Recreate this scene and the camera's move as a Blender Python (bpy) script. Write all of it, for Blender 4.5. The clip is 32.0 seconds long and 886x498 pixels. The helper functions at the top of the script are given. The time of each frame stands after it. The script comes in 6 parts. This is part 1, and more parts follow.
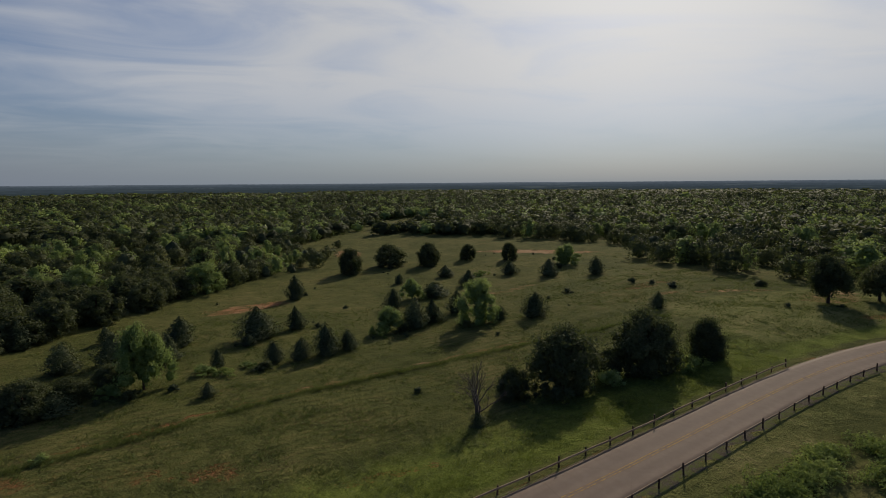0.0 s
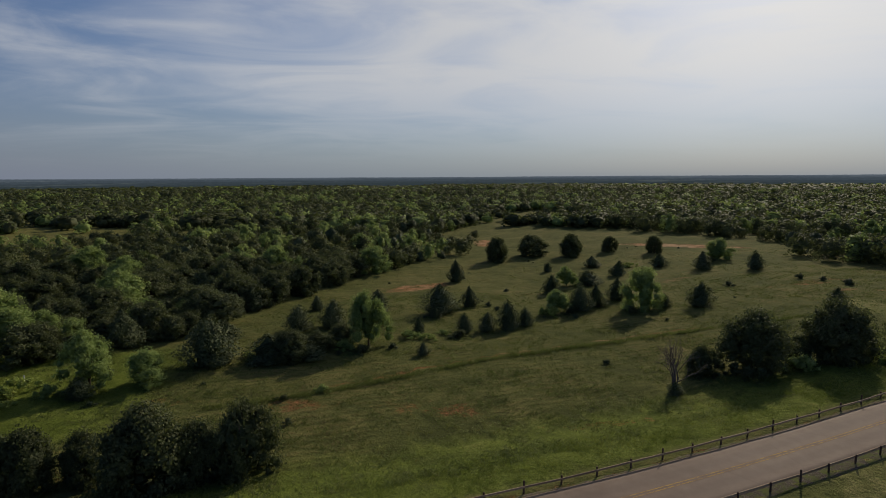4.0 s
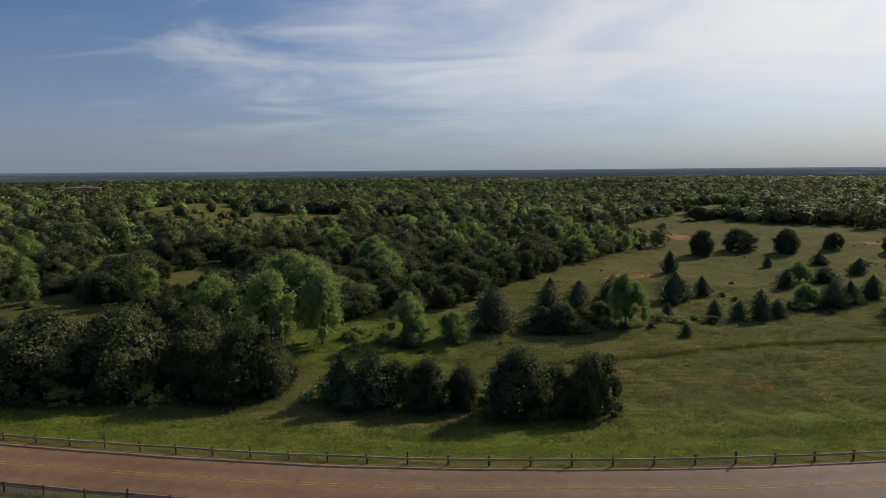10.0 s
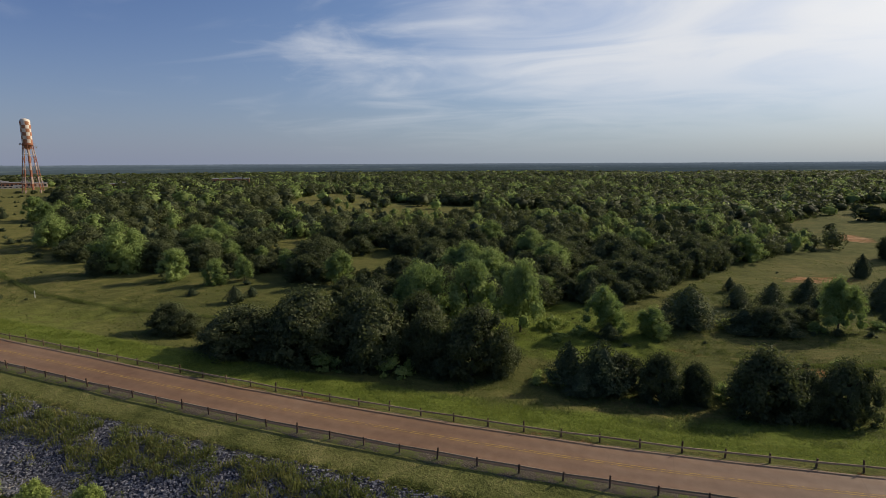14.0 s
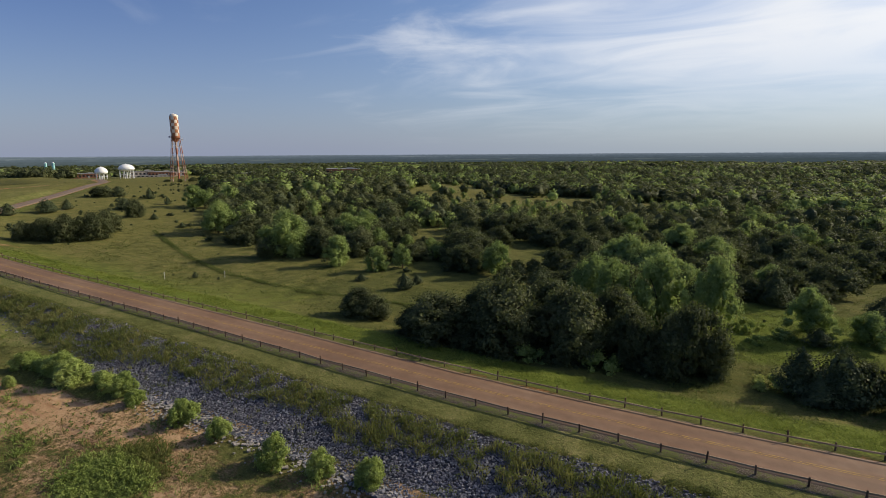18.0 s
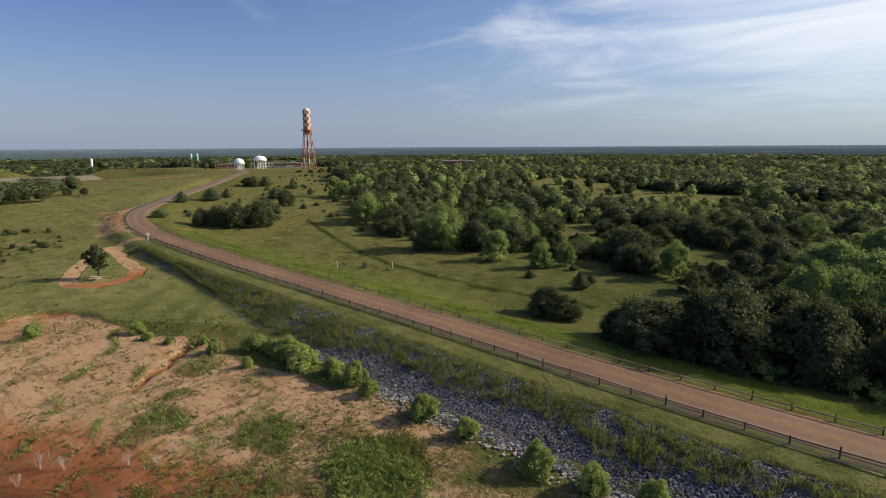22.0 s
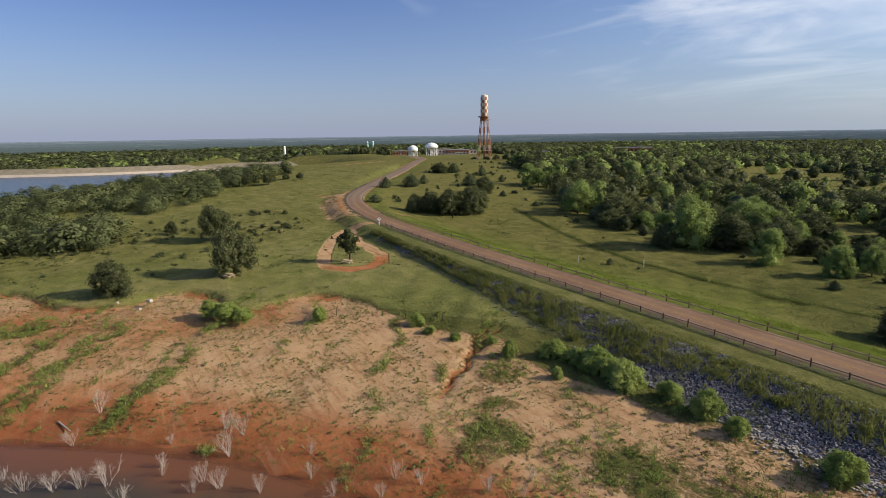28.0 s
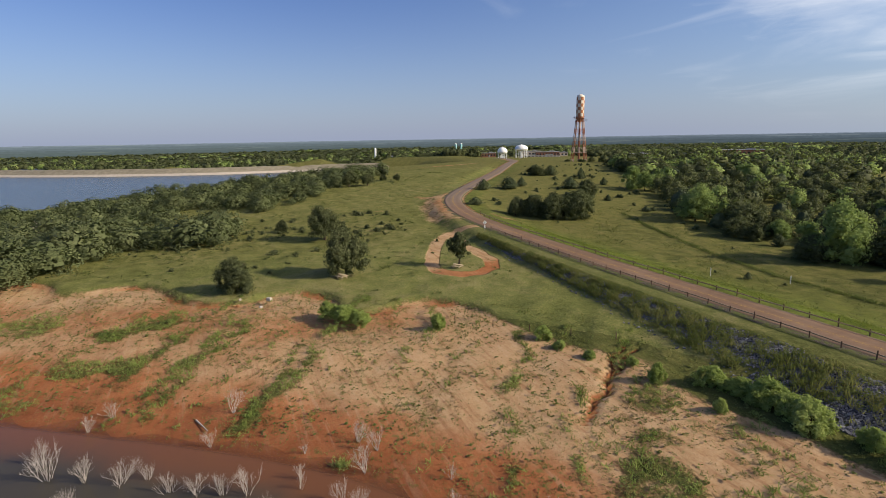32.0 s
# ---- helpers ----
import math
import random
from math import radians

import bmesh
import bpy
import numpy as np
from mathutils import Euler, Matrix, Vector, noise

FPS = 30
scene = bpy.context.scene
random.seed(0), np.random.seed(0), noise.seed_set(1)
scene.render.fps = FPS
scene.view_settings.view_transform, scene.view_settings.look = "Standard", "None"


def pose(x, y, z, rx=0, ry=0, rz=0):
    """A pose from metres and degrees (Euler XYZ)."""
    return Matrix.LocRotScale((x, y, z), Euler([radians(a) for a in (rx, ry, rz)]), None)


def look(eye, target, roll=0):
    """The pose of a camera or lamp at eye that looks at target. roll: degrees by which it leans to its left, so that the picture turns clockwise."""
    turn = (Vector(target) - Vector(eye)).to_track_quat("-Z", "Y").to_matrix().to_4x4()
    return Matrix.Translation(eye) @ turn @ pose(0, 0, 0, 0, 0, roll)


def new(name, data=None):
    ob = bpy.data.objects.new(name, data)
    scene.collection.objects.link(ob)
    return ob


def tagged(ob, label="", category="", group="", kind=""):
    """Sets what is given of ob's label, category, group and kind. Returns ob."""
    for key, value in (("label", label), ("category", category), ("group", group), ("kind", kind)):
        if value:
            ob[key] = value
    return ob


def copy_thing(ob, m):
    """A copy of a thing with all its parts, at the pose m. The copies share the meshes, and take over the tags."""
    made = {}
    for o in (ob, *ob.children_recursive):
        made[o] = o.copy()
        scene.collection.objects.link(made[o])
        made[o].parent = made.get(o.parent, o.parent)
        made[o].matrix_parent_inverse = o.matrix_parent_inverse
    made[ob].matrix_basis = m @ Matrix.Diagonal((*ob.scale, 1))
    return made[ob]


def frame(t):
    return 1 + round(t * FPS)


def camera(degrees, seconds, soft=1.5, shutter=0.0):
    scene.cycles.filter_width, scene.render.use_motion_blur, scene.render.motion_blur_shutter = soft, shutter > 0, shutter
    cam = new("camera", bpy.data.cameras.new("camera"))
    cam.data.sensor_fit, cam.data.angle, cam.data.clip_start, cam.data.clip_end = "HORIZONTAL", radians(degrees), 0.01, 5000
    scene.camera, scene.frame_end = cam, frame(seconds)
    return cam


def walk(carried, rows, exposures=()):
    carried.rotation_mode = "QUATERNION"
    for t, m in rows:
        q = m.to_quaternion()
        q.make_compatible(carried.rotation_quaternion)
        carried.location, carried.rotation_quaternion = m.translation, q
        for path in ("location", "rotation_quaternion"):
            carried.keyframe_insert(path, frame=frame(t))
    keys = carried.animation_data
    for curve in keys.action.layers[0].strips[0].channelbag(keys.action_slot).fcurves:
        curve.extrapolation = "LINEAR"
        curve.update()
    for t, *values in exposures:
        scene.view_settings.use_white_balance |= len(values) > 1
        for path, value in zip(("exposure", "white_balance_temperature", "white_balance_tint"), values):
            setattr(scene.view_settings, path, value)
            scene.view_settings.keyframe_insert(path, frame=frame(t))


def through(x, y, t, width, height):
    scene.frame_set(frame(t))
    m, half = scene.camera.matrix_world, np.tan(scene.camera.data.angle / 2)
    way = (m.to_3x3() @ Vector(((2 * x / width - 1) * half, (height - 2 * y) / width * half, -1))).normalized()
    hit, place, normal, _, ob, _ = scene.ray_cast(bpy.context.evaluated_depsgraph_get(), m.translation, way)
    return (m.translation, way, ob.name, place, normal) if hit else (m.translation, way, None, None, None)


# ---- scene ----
cam = camera(79.69, 32.0, soft=0.5)
# seconds, x, y, z, then the turns about x, y, z
ROWS = [
    (0, -0, -0, 31.25, 82.88, 0.41, -16.4),
    (0.5, -1.85, -1.01, 31.43, 82.78, 0.46, -15.3),
    (1, -3.63, -2.02, 31.52, 82.69, 0.42, -13.5),
    (1.5, -5.34, -2.99, 31.44, 82.62, 0.47, -11.87),
    (2, -7.16, -3.93, 31.37, 82.58, 0.49, -10.37),
    (2.5, -9.02, -4.81, 31.3, 82.5, 0.46, -8.84),
    (3, -11.01, -5.79, 31.25, 82.46, 0.41, -7.61),
    (3.5, -13.03, -6.7, 31.13, 82.36, 0.34, -6.24),
    (5.5, -20.66, -10.07, 31.12, 82.05, 0.41, -0.18),
    (6, -22.44, -11.05, 31.16, 82.01, 0.4, 0.93),
    (6.5, -24.28, -12.11, 31.07, 81.94, 0.42, 1.95),
    (7, -26.08, -13.04, 31.02, 81.88, 0.43, 2.97),
    (7.5, -27.89, -13.79, 30.98, 81.85, 0.49, 4.25),
    (8, -29.71, -14.6, 30.94, 81.8, 0.5, 5.46),
    (8.5, -31.46, -15.47, 30.96, 81.74, 0.5, 6.58),
    (9, -33.23, -16.53, 31.01, 81.71, 0.52, 7.62),
    (9.5, -35.04, -17.56, 31, 81.62, 0.47, 8.96),
    (10, -37.01, -18.42, 30.89, 81.54, 0.42, 10.3),
    (10.5, -38.86, -19.36, 30.89, 81.48, 0.49, 11.64),
    (11, -40.63, -20.29, 30.9, 81.42, 0.53, 13.06),
    (11.5, -42.48, -21.26, 30.91, 81.36, 0.51, 14.54),
    (12, -44.35, -22.18, 30.94, 81.25, 0.5, 16.08),
    (12.5, -46.28, -23.09, 31, 81.13, 0.46, 17.61),
    (13, -48.17, -24.06, 31.15, 80.97, 0.41, 18.94),
    (13.5, -50.08, -25.01, 31.28, 80.9, 0.33, 20.28),
    (14, -52.07, -25.93, 31.41, 80.83, 0.27, 21.54),
    (14.5, -53.93, -26.78, 31.44, 80.75, 0.24, 22.95),
    (16.5, -61.31, -30.39, 31.46, 80.3, 0.31, 27.23),
    (17, -63.12, -31.27, 31.51, 80.14, 0.32, 28.34),
    (17.5, -64.9, -32.15, 31.6, 80, 0.34, 29.75),
    (18, -66.75, -32.91, 31.65, 79.87, 0.37, 31.14),
    (18.5, -68.69, -33.81, 31.72, 79.76, 0.41, 32.4),
    (19, -70.65, -34.67, 31.73, 79.7, 0.36, 33.71),
    (19.5, -72.49, -35.69, 31.82, 79.58, 0.33, 35.02),
    (20, -74.44, -36.62, 31.86, 79.49, 0.3, 36.32),
    (20.5, -76.31, -37.57, 31.85, 79.44, 0.29, 37.7),
    (21, -78.17, -38.58, 31.93, 79.38, 0.29, 39.12),
    (21.5, -80.09, -39.45, 31.99, 79.25, 0.31, 40.33),
    (22, -81.9, -40.25, 32.05, 79.11, 0.32, 41.58),
    (22.5, -83.79, -41.1, 32.08, 78.96, 0.35, 42.78),
    (23, -85.58, -41.88, 32.07, 78.86, 0.42, 43.78),
    (23.5, -87.48, -42.7, 32, 78.75, 0.4, 44.94),
    (24, -89.4, -43.48, 31.97, 78.65, 0.42, 46.23),
    (24.5, -91.25, -44.39, 31.93, 78.53, 0.48, 47.75),
    (25, -93.09, -45.24, 31.87, 78.43, 0.54, 49.67),
    (25.5, -94.96, -46.15, 31.9, 78.36, 0.58, 51.09),
    (27.5, -102.32, -49.47, 31.65, 77.98, 0.8, 55.95),
    (28, -104.19, -50.39, 31.55, 77.93, 0.84, 57.23),
    (28.5, -105.87, -51.2, 31.58, 77.89, 0.94, 58.19),
    (29, -106.83, -51.78, 31.76, 77.92, 1.05, 59.17),
    (29.5, -106.91, -51.9, 31.84, 78.12, 1.14, 60.17),
    (30, -106.57, -51.99, 31.76, 78.12, 1.11, 60.76),
    (30.5, -106.88, -52.05, 31.63, 78.09, 1.1, 62.97),
    (31, -107.97, -52.42, 31.47, 78.08, 1.08, 64.8),
    (31.5, -109.68, -53.1, 31.34, 78.14, 1.04, 65.74),
    (32, -111.75, -53.94, 31.26, 78.3, 0.96, 66.02),
]
EXPOSURES = [(0.0, -0.54), (3.5, -0.47), (9.0, -0.18), (14.0, 0.05), (20.0, 0.36), (32.0, 0.5)]
walk(cam, [(t, pose(x, y, z, rx, ry, rz)) for t, x, y, z, rx, ry, rz in ROWS], EXPOSURES)

# ---- sky and sun ----
SUN_AZ, SUN_EL = 37.0, 27.0  # degrees from +y towards +x, degrees up
sun_dir = Vector((math.sin(radians(SUN_AZ)) * math.cos(radians(SUN_EL)), math.cos(radians(SUN_AZ)) * math.cos(radians(SUN_EL)), math.sin(radians(SUN_EL))))
lamp = bpy.data.lights.new("sun", "SUN")
lamp.energy, lamp.angle, lamp.color = 4.2, radians(0.6), (1.0, 0.87, 0.68)
sun = new("sun", lamp)
sun.matrix_world = look(sun_dir * 300, (0, 0, 0))


class Nodes:
    """Short hand for one node tree."""

    def __init__(self, tree):
        self.tree = tree
        tree.nodes.clear()

    def add(self, kind, settings=(), **inputs):
        n = self.tree.nodes.new("ShaderNode" + kind)
        for key, value in dict(settings).items():
            setattr(n, key, value)
        for key, value in inputs.items():
            self.put(n, key.replace("_", " "), value)
        return n

    def put(self, n, key, value):
        socket = n.inputs[int(key[1:])] if key[0] == "i" and key[1:].isdigit() else n.inputs[key]
        if isinstance(value, bpy.types.NodeSocket):
            self.tree.links.new(value, socket)
        elif isinstance(value, bpy.types.Node):
            self.tree.links.new(value.outputs[0], socket)
        else:
            socket.default_value = value

    def math(self, op, a, b=0.0, c=0.0):
        return self.add("Math", {"operation": op}, i0=a, i1=b, i2=c).outputs[0]

    def noise(self, where, scale, detail=4.0, rough=0.55, warp=0.0):
        return self.add("TexNoise", Vector=where, Scale=scale, Detail=detail, Roughness=rough, Distortion=warp).outputs[0]

    def ramp(self, fac, *stops):
        n = self.add("ValToRGB", Fac=fac)
        el = n.color_ramp.elements
        while len(el) < len(stops):
            el.new(0.5)
        for e, (p, c) in zip(el, stops):
            e.position, e.color = p, (*c, 1) if len(c) == 3 else c
        return n.outputs[0]

    def span(self, v, a, b):
        return self.add("MapRange", {"interpolation_type": "SMOOTHSTEP"}, Value=v, From_Min=a, From_Max=b).outputs[0]

    def mix(self, fac, a, b, how="MIX"):
        n = self.add("Mix", {"data_type": "RGBA", "blend_type": how})
        for i, v in ((0, fac), (6, a), (7, b)):
            if isinstance(v, bpy.types.NodeSocket):
                self.tree.links.new(v, n.inputs[i])
            elif i == 0:
                n.inputs[i].default_value = v
            else:
                n.inputs[i].default_value = (*v, 1) if len(v) == 3 else v
        return n.outputs[2]


def make_sky():
    w = bpy.data.worlds.new("sky")
    w.use_nodes = True
    scene.world = w
    n = Nodes(w.node_tree)
    sky = n.add("TexSky", {"sky_type": "NISHITA", "sun_disc": False, "sun_elevation": radians(SUN_EL), "sun_rotation": radians(SUN_AZ), "altitude": 300.0, "air_density": 1.0, "dust_density": 0.8, "ozone_density": 2.5})
    way = n.add("TexCoord").outputs["Generated"]
    split = n.add("SeparateXYZ", Vector=way)
    # a flat sheet of thin cirrus high above: the direction cast on a plane
    up = n.math("MAXIMUM", n.math("ADD", split.outputs[2], 0.10), 0.02)
    sheet = n.add("CombineXYZ", X=n.math("DIVIDE", split.outputs[0], up), Y=n.math("DIVIDE", split.outputs[1], up), Z=0.0).outputs[0]
    turned = n.add("Mapping", {"vector_type": "POINT"}, Vector=sheet, Rotation=(0, 0, radians(28)), Scale=(0.75, 1.0, 1.0)).outputs[0]
    wisps = n.span(n.noise(turned, 1.0, 7.0, 0.52, 1.1), 0.24, 0.82)
    bank = n.span(n.noise(turned, 0.36, 4.0, 0.5, 0.8), 0.3, 0.7)
    # the cirrus deck lies on the sun's side of the sky
    toward = n.add("VectorMath", {"operation": "DOT_PRODUCT"}, i0=way, i1=(math.sin(radians(46)), math.cos(radians(46)), 0.1)).outputs["Value"]
    side = n.span(toward, -0.1, 0.75)
    cover = n.math("ADD", n.math("MULTIPLY", wisps, 0.72), n.math("MULTIPLY", bank, 0.52))
    cover = n.math("ADD", cover, n.math("MULTIPLY", n.math("SUBTRACT", side, 0.55), 1.25))
    cover = n.math("MULTIPLY", n.span(cover, 0.2, 1.3), 0.92)
    # one curled wisp at the deck's edge
    tip = n.add("VectorMath", {"operation": "SUBTRACT"}, i0=way, i1=(math.sin(radians(-31.5)), math.cos(radians(-31.5)), math.tan(radians(10.5)))).outputs[0]
    tip = n.add("Mapping", Vector=tip, Rotation=(0, 0, radians(-31.5)), Scale=(1.0, 1.0, 2.1)).outputs[0]
    curl = n.add("VectorMath", {"operation": "LENGTH"}, i0=tip).outputs["Value"]
    fray = n.noise(n.add("Mapping", Vector=way, Rotation=(0, radians(32), radians(-31.5)), Scale=(5.0, 5.0, 16.0)).outputs[0], 2.2, 6.0, 0.6, 0.9)
    puff = n.math("MULTIPLY", n.span(n.math("ADD", curl, n.math("MULTIPLY", n.math("SUBTRACT", fray, 0.5), 0.34)), 0.15, 0.0), 0.19)
    cover = n.math("ADD", cover, n.math("MULTIPLY", puff, n.math("SUBTRACT", 1.0, cover)))
    cover = n.math("MULTIPLY", cover, n.span(split.outputs[2], 0.0, 0.2))
    near_sun = n.add("VectorMath", {"operation": "DOT_PRODUCT"}, i0=way, i1=tuple(sun_dir)).outputs["Value"]
    glow = n.math("POWER", n.math("MAXIMUM", near_sun, 0.0), 14.0)
    cloud = n.mix(glow, (6.1, 6.2, 6.4), (9.8, 9.5, 9.0))
    # a low summer haze that pales the sky towards the horizon
    haze = n.math("POWER", n.math("SUBTRACT", 1.0, n.math("MINIMUM", n.math("ABSOLUTE", split.outputs[2]), 1.0)), 6.0)
    base = n.mix(n.math("MULTIPLY", haze, 0.93), n.mix(1.0, sky.outputs[0], (0.57, 0.63, 0.77), "MULTIPLY"), n.mix(n.span(toward, -0.2, 0.9), (1.95, 2.22, 3.03), (2.5, 2.95, 3.4)))
    # deeper blue away from the sun
    base = n.mix(n.math("MULTIPLY", n.span(toward, 0.4, -0.6), n.span(split.outputs[2], 0.02, 0.3)), base, n.mix(1.0, base, (0.66, 0.74, 0.92), "MULTIPLY"))
    n.add("OutputWorld", Surface=n.add("Background", Color=n.mix(cover, base, cloud), Strength=0.12))


make_sky()

# ---- materials ----
def material(name):
    m = bpy.data.materials.new(name)
    m.use_nodes = True
    n = Nodes(m.node_tree)
    n.here = n.add("NewGeometry").outputs["Position"]
    return m, n


def finish(n, colour, rough=0.9, bump=None, strength=0.4, reach=0.05, metal=0.0, spec=0.1):
    b = n.add("BsdfPrincipled", Base_Color=colour, Roughness=rough, Metallic=metal, Specular_IOR_Level=spec)
    if bump is not None:
        n.put(b, "Normal", n.add("Bump", Strength=strength, Distance=reach, Height=bump))
    n.add("OutputMaterial", Surface=b)
    return b


def plain(name, colour, rough=0.8, scale=3.0, vary=0.25, metal=0.0, bump=0.2):
    """A surface of one paint or substance, worn and spotted at two scales."""
    m, n = material(name)
    where = n.add("TexCoord").outputs["Object"]
    big, fine = n.noise(where, scale, 5.0), n.noise(where, scale * 9, 3.0)
    k = n.math("ADD", 1 - vary, n.math("MULTIPLY", n.math("ADD", big, n.math("MULTIPLY", fine, 0.5)), vary * 1.33))
    col = n.mix(1.0, colour, n.add("CombineColor", Red=k, Green=k, Blue=k).outputs[0], "MULTIPLY")
    finish(n, col, rough, fine, bump, 0.01, metal)
    return m


def foliage(name, dark, mid, light, through=0.3):
    """Leaves: colour by tree and by clump, some light passing through."""
    m, n = material(name)
    tree = n.add("ObjectInfo").outputs["Random"]
    clump = n.add("NewGeometry").outputs["Random Per Island"]
    patch = n.span(n.noise(n.here, 0.13, 3.0), 0.3, 0.7)
    v = n.math("ADD", n.math("MULTIPLY", clump, 0.36), n.math("ADD", n.math("MULTIPLY", tree, 0.24), n.math("MULTIPLY", patch, 0.4)))
    col = n.ramp(v, (0.12, dark), (0.5, mid), (0.95, light))
    d = n.add("BsdfPrincipled", Base_Color=col, Roughness=0.75, Specular_IOR_Level=0.12)
    t = n.add("BsdfTranslucent", Color=n.mix(0.2, col, (0.3, 0.4, 0.06)))
    n.add("OutputMaterial", Surface=n.add("MixShader", i0=through, i1=d.outputs[0], i2=t.outputs[0]))
    return m


def ground_material():
    """Meadow, mown verge, sand and red clay, blended by the sheet's own masks."""
    m, n = material("ground")
    p = n.here
    def mask(name):
        return n.add("Attribute", {"attribute_name": name}).outputs["Fac"]
    n1, n2, n3 = n.noise(p, 0.045, 6.0, 0.62), n.noise(p, 0.32, 6.0, 0.65), n.noise(p, 2.6, 5.0, 0.7)
    # tufts drawn out across the slope
    streak = n.noise(n.add("Mapping", Vector=p, Rotation=(0, 0, radians(-14)), Scale=(0.5, 1.9, 1.0)).outputs[0], 0.8, 5.0, 0.6)
    # old furrows along the field
    at = n.add("SeparateXYZ", Vector=p)
    rows = n.math("SINE", n.math("ADD", n.math("MULTIPLY", n.math("SUBTRACT", at.outputs[1], n.math("MULTIPLY", at.outputs[0], 0.24)), 4.1), n.math("MULTIPLY", n2, 16.0)))
    rows = n.math("MULTIPLY", rows, n.math("MULTIPLY", n.span(at.outputs[0], -75.0, -45.0), n.span(n1, 0.36, 0.58)))
    mixed = n.math("ADD", n.math("ADD", n.math("MULTIPLY", n1, 0.5), n.math("MULTIPLY", rows, 0.035)), n.math("ADD", n.math("MULTIPLY", n2, 0.3), n.math("MULTIPLY", streak, 0.25)))
    meadow = n.ramp(mixed, (0.4, (0.059, 0.066, 0.021)), (0.48, (0.085, 0.092, 0.028)), (0.55, (0.113, 0.113, 0.036)), (0.65, (0.156, 0.135, 0.051)))
    lush = n.ramp(n.math("ADD", n.math("MULTIPLY", n2, 0.5), n.math("MULTIPLY", n3, 0.5)), (0.32, (0.068, 0.091, 0.015)), (0.5, (0.111, 0.140, 0.024)), (0.68, (0.164, 0.184, 0.044)))
    dry = n.ramp(n.math("ADD", n.math("MULTIPLY", n2, 0.6), n.math("MULTIPLY", n3, 0.4)), (0.3, (0.071, 0.080, 0.021)), (0.52, (0.139, 0.132, 0.042)), (0.75, (0.225, 0.188, 0.080)))
    grass = n.mix(n.span(n.math("ADD", mask("lush"), n.math("MULTIPLY", n.math("SUBTRACT", n2, 0.5), 0.8)), 0.3, 0.7), meadow, lush)
    grass = n.mix(n.span(n.math("ADD", mask("dry"), n.math("MULTIPLY", n.math("SUBTRACT", n2, 0.5), 1.1)), 0.25, 0.75), grass, dry)
    mown = n.ramp(n.math("ADD", n.math("MULTIPLY", n1, 0.3), n.math("ADD", n.math("MULTIPLY", n2, 0.35), n.math("MULTIPLY", n3, 0.35))), (0.38, (0.088, 0.103, 0.029)), (0.5, (0.155, 0.159, 0.051)), (0.62, (0.233, 0.202, 0.088)))
    grass = n.mix(n.span(n.math("ADD", mask("mown"), n.math("MULTIPLY", n.math("SUBTRACT", n2, 0.5), 0.6)), 0.3, 0.7), grass, mown)
    sand = n.ramp(n.math("ADD", n.math("MULTIPLY", n2, 0.55), n.math("MULTIPLY", n3, 0.45)), (0.3, (0.304, 0.176, 0.087)), (0.5, (0.407, 0.259, 0.140)), (0.7, (0.479, 0.336, 0.199)))
    clay = n.ramp(n.math("ADD", n.math("MULTIPLY", n2, 0.6), n.math("MULTIPLY", n3, 0.4)), (0.3, (0.192, 0.064, 0.025)), (0.52, (0.320, 0.124, 0.052)), (0.72, (0.399, 0.192, 0.096)))
    bare = n.mix(n.span(n.math("ADD", mask("red"), n.math("MULTIPLY", n.math("SUBTRACT", n1, 0.5), 1.3)), 0.25, 0.75), sand, clay)
    # rain has drawn streaks down the bank
    rain = n.noise(n.add("Mapping", Vector=p, Rotation=(0, 0, radians(34.8)), Scale=(0.12, 1.0, 0.3)).outputs[0], 1.1, 6.0, 0.65, 0.3)
    bare = n.mix(n.math("MULTIPLY", n.span(rain, 0.5, 0.68), 0.55), bare, (0.216, 0.096, 0.048))
    bare = n.mix(n.math("MULTIPLY", n.span(rain, 0.46, 0.32), 0.3), bare, (0.455, 0.320, 0.208))
    # small weeds rooted in the bare soil
    weeds = n.math("MULTIPLY", n.span(n.noise(p, 1.3, 6.0, 0.75), 0.53, 0.62), n.span(n.noise(p, 0.12, 3.0), 0.38, 0.56))
    bare = n.mix(n.math("MULTIPLY", weeds, 0.75), bare, (0.12, 0.13, 0.04))
    wet = mask("wet")
    bare = n.mix(n.math("MULTIPLY", wet, 0.7), bare, (0.13, 0.035, 0.016))
    edge = n.math("ADD", mask("bare"), n.math("MULTIPLY", n.math("SUBTRACT", n.math("ADD", n.math("MULTIPLY", n2, 0.55), n.math("MULTIPLY", n3, 0.45)), 0.5), 1.3))
    col = n.mix(n.span(edge, 0.38, 0.62), grass, bare)
    cell = n.add("TexVoronoi", Vector=p, Scale=3.2, Randomness=1.0)
    bed = n.mix(n.span(cell.outputs["Distance"], 0.1, 0.5), n.mix(cell.outputs["Color"], (0.13, 0.13, 0.15), (0.27, 0.27, 0.29)), (0.06, 0.06, 0.065))
    col = n.mix(n.span(n.math("ADD", mask("stone"), n.math("MULTIPLY", n.math("SUBTRACT", n2, 0.5), 0.7)), 0.4, 0.6), col, bed)
    grit = n.add("MapRange", Value=n.noise(p, 4.2, 8.0, 0.82), From_Min=0.3, From_Max=0.7, To_Min=0.5, To_Max=1.5).outputs[0]
    calm = n.math("SUBTRACT", 1.0, n.math("MULTIPLY", n.span(edge, 0.38, 0.62), 0.72))
    grit = n.math("ADD", 1.0, n.math("MULTIPLY", n.math("SUBTRACT", grit, 1.0), calm))
    col = n.mix(1.0, col, n.add("CombineColor", Red=grit, Green=grit, Blue=grit).outputs[0], "MULTIPLY")
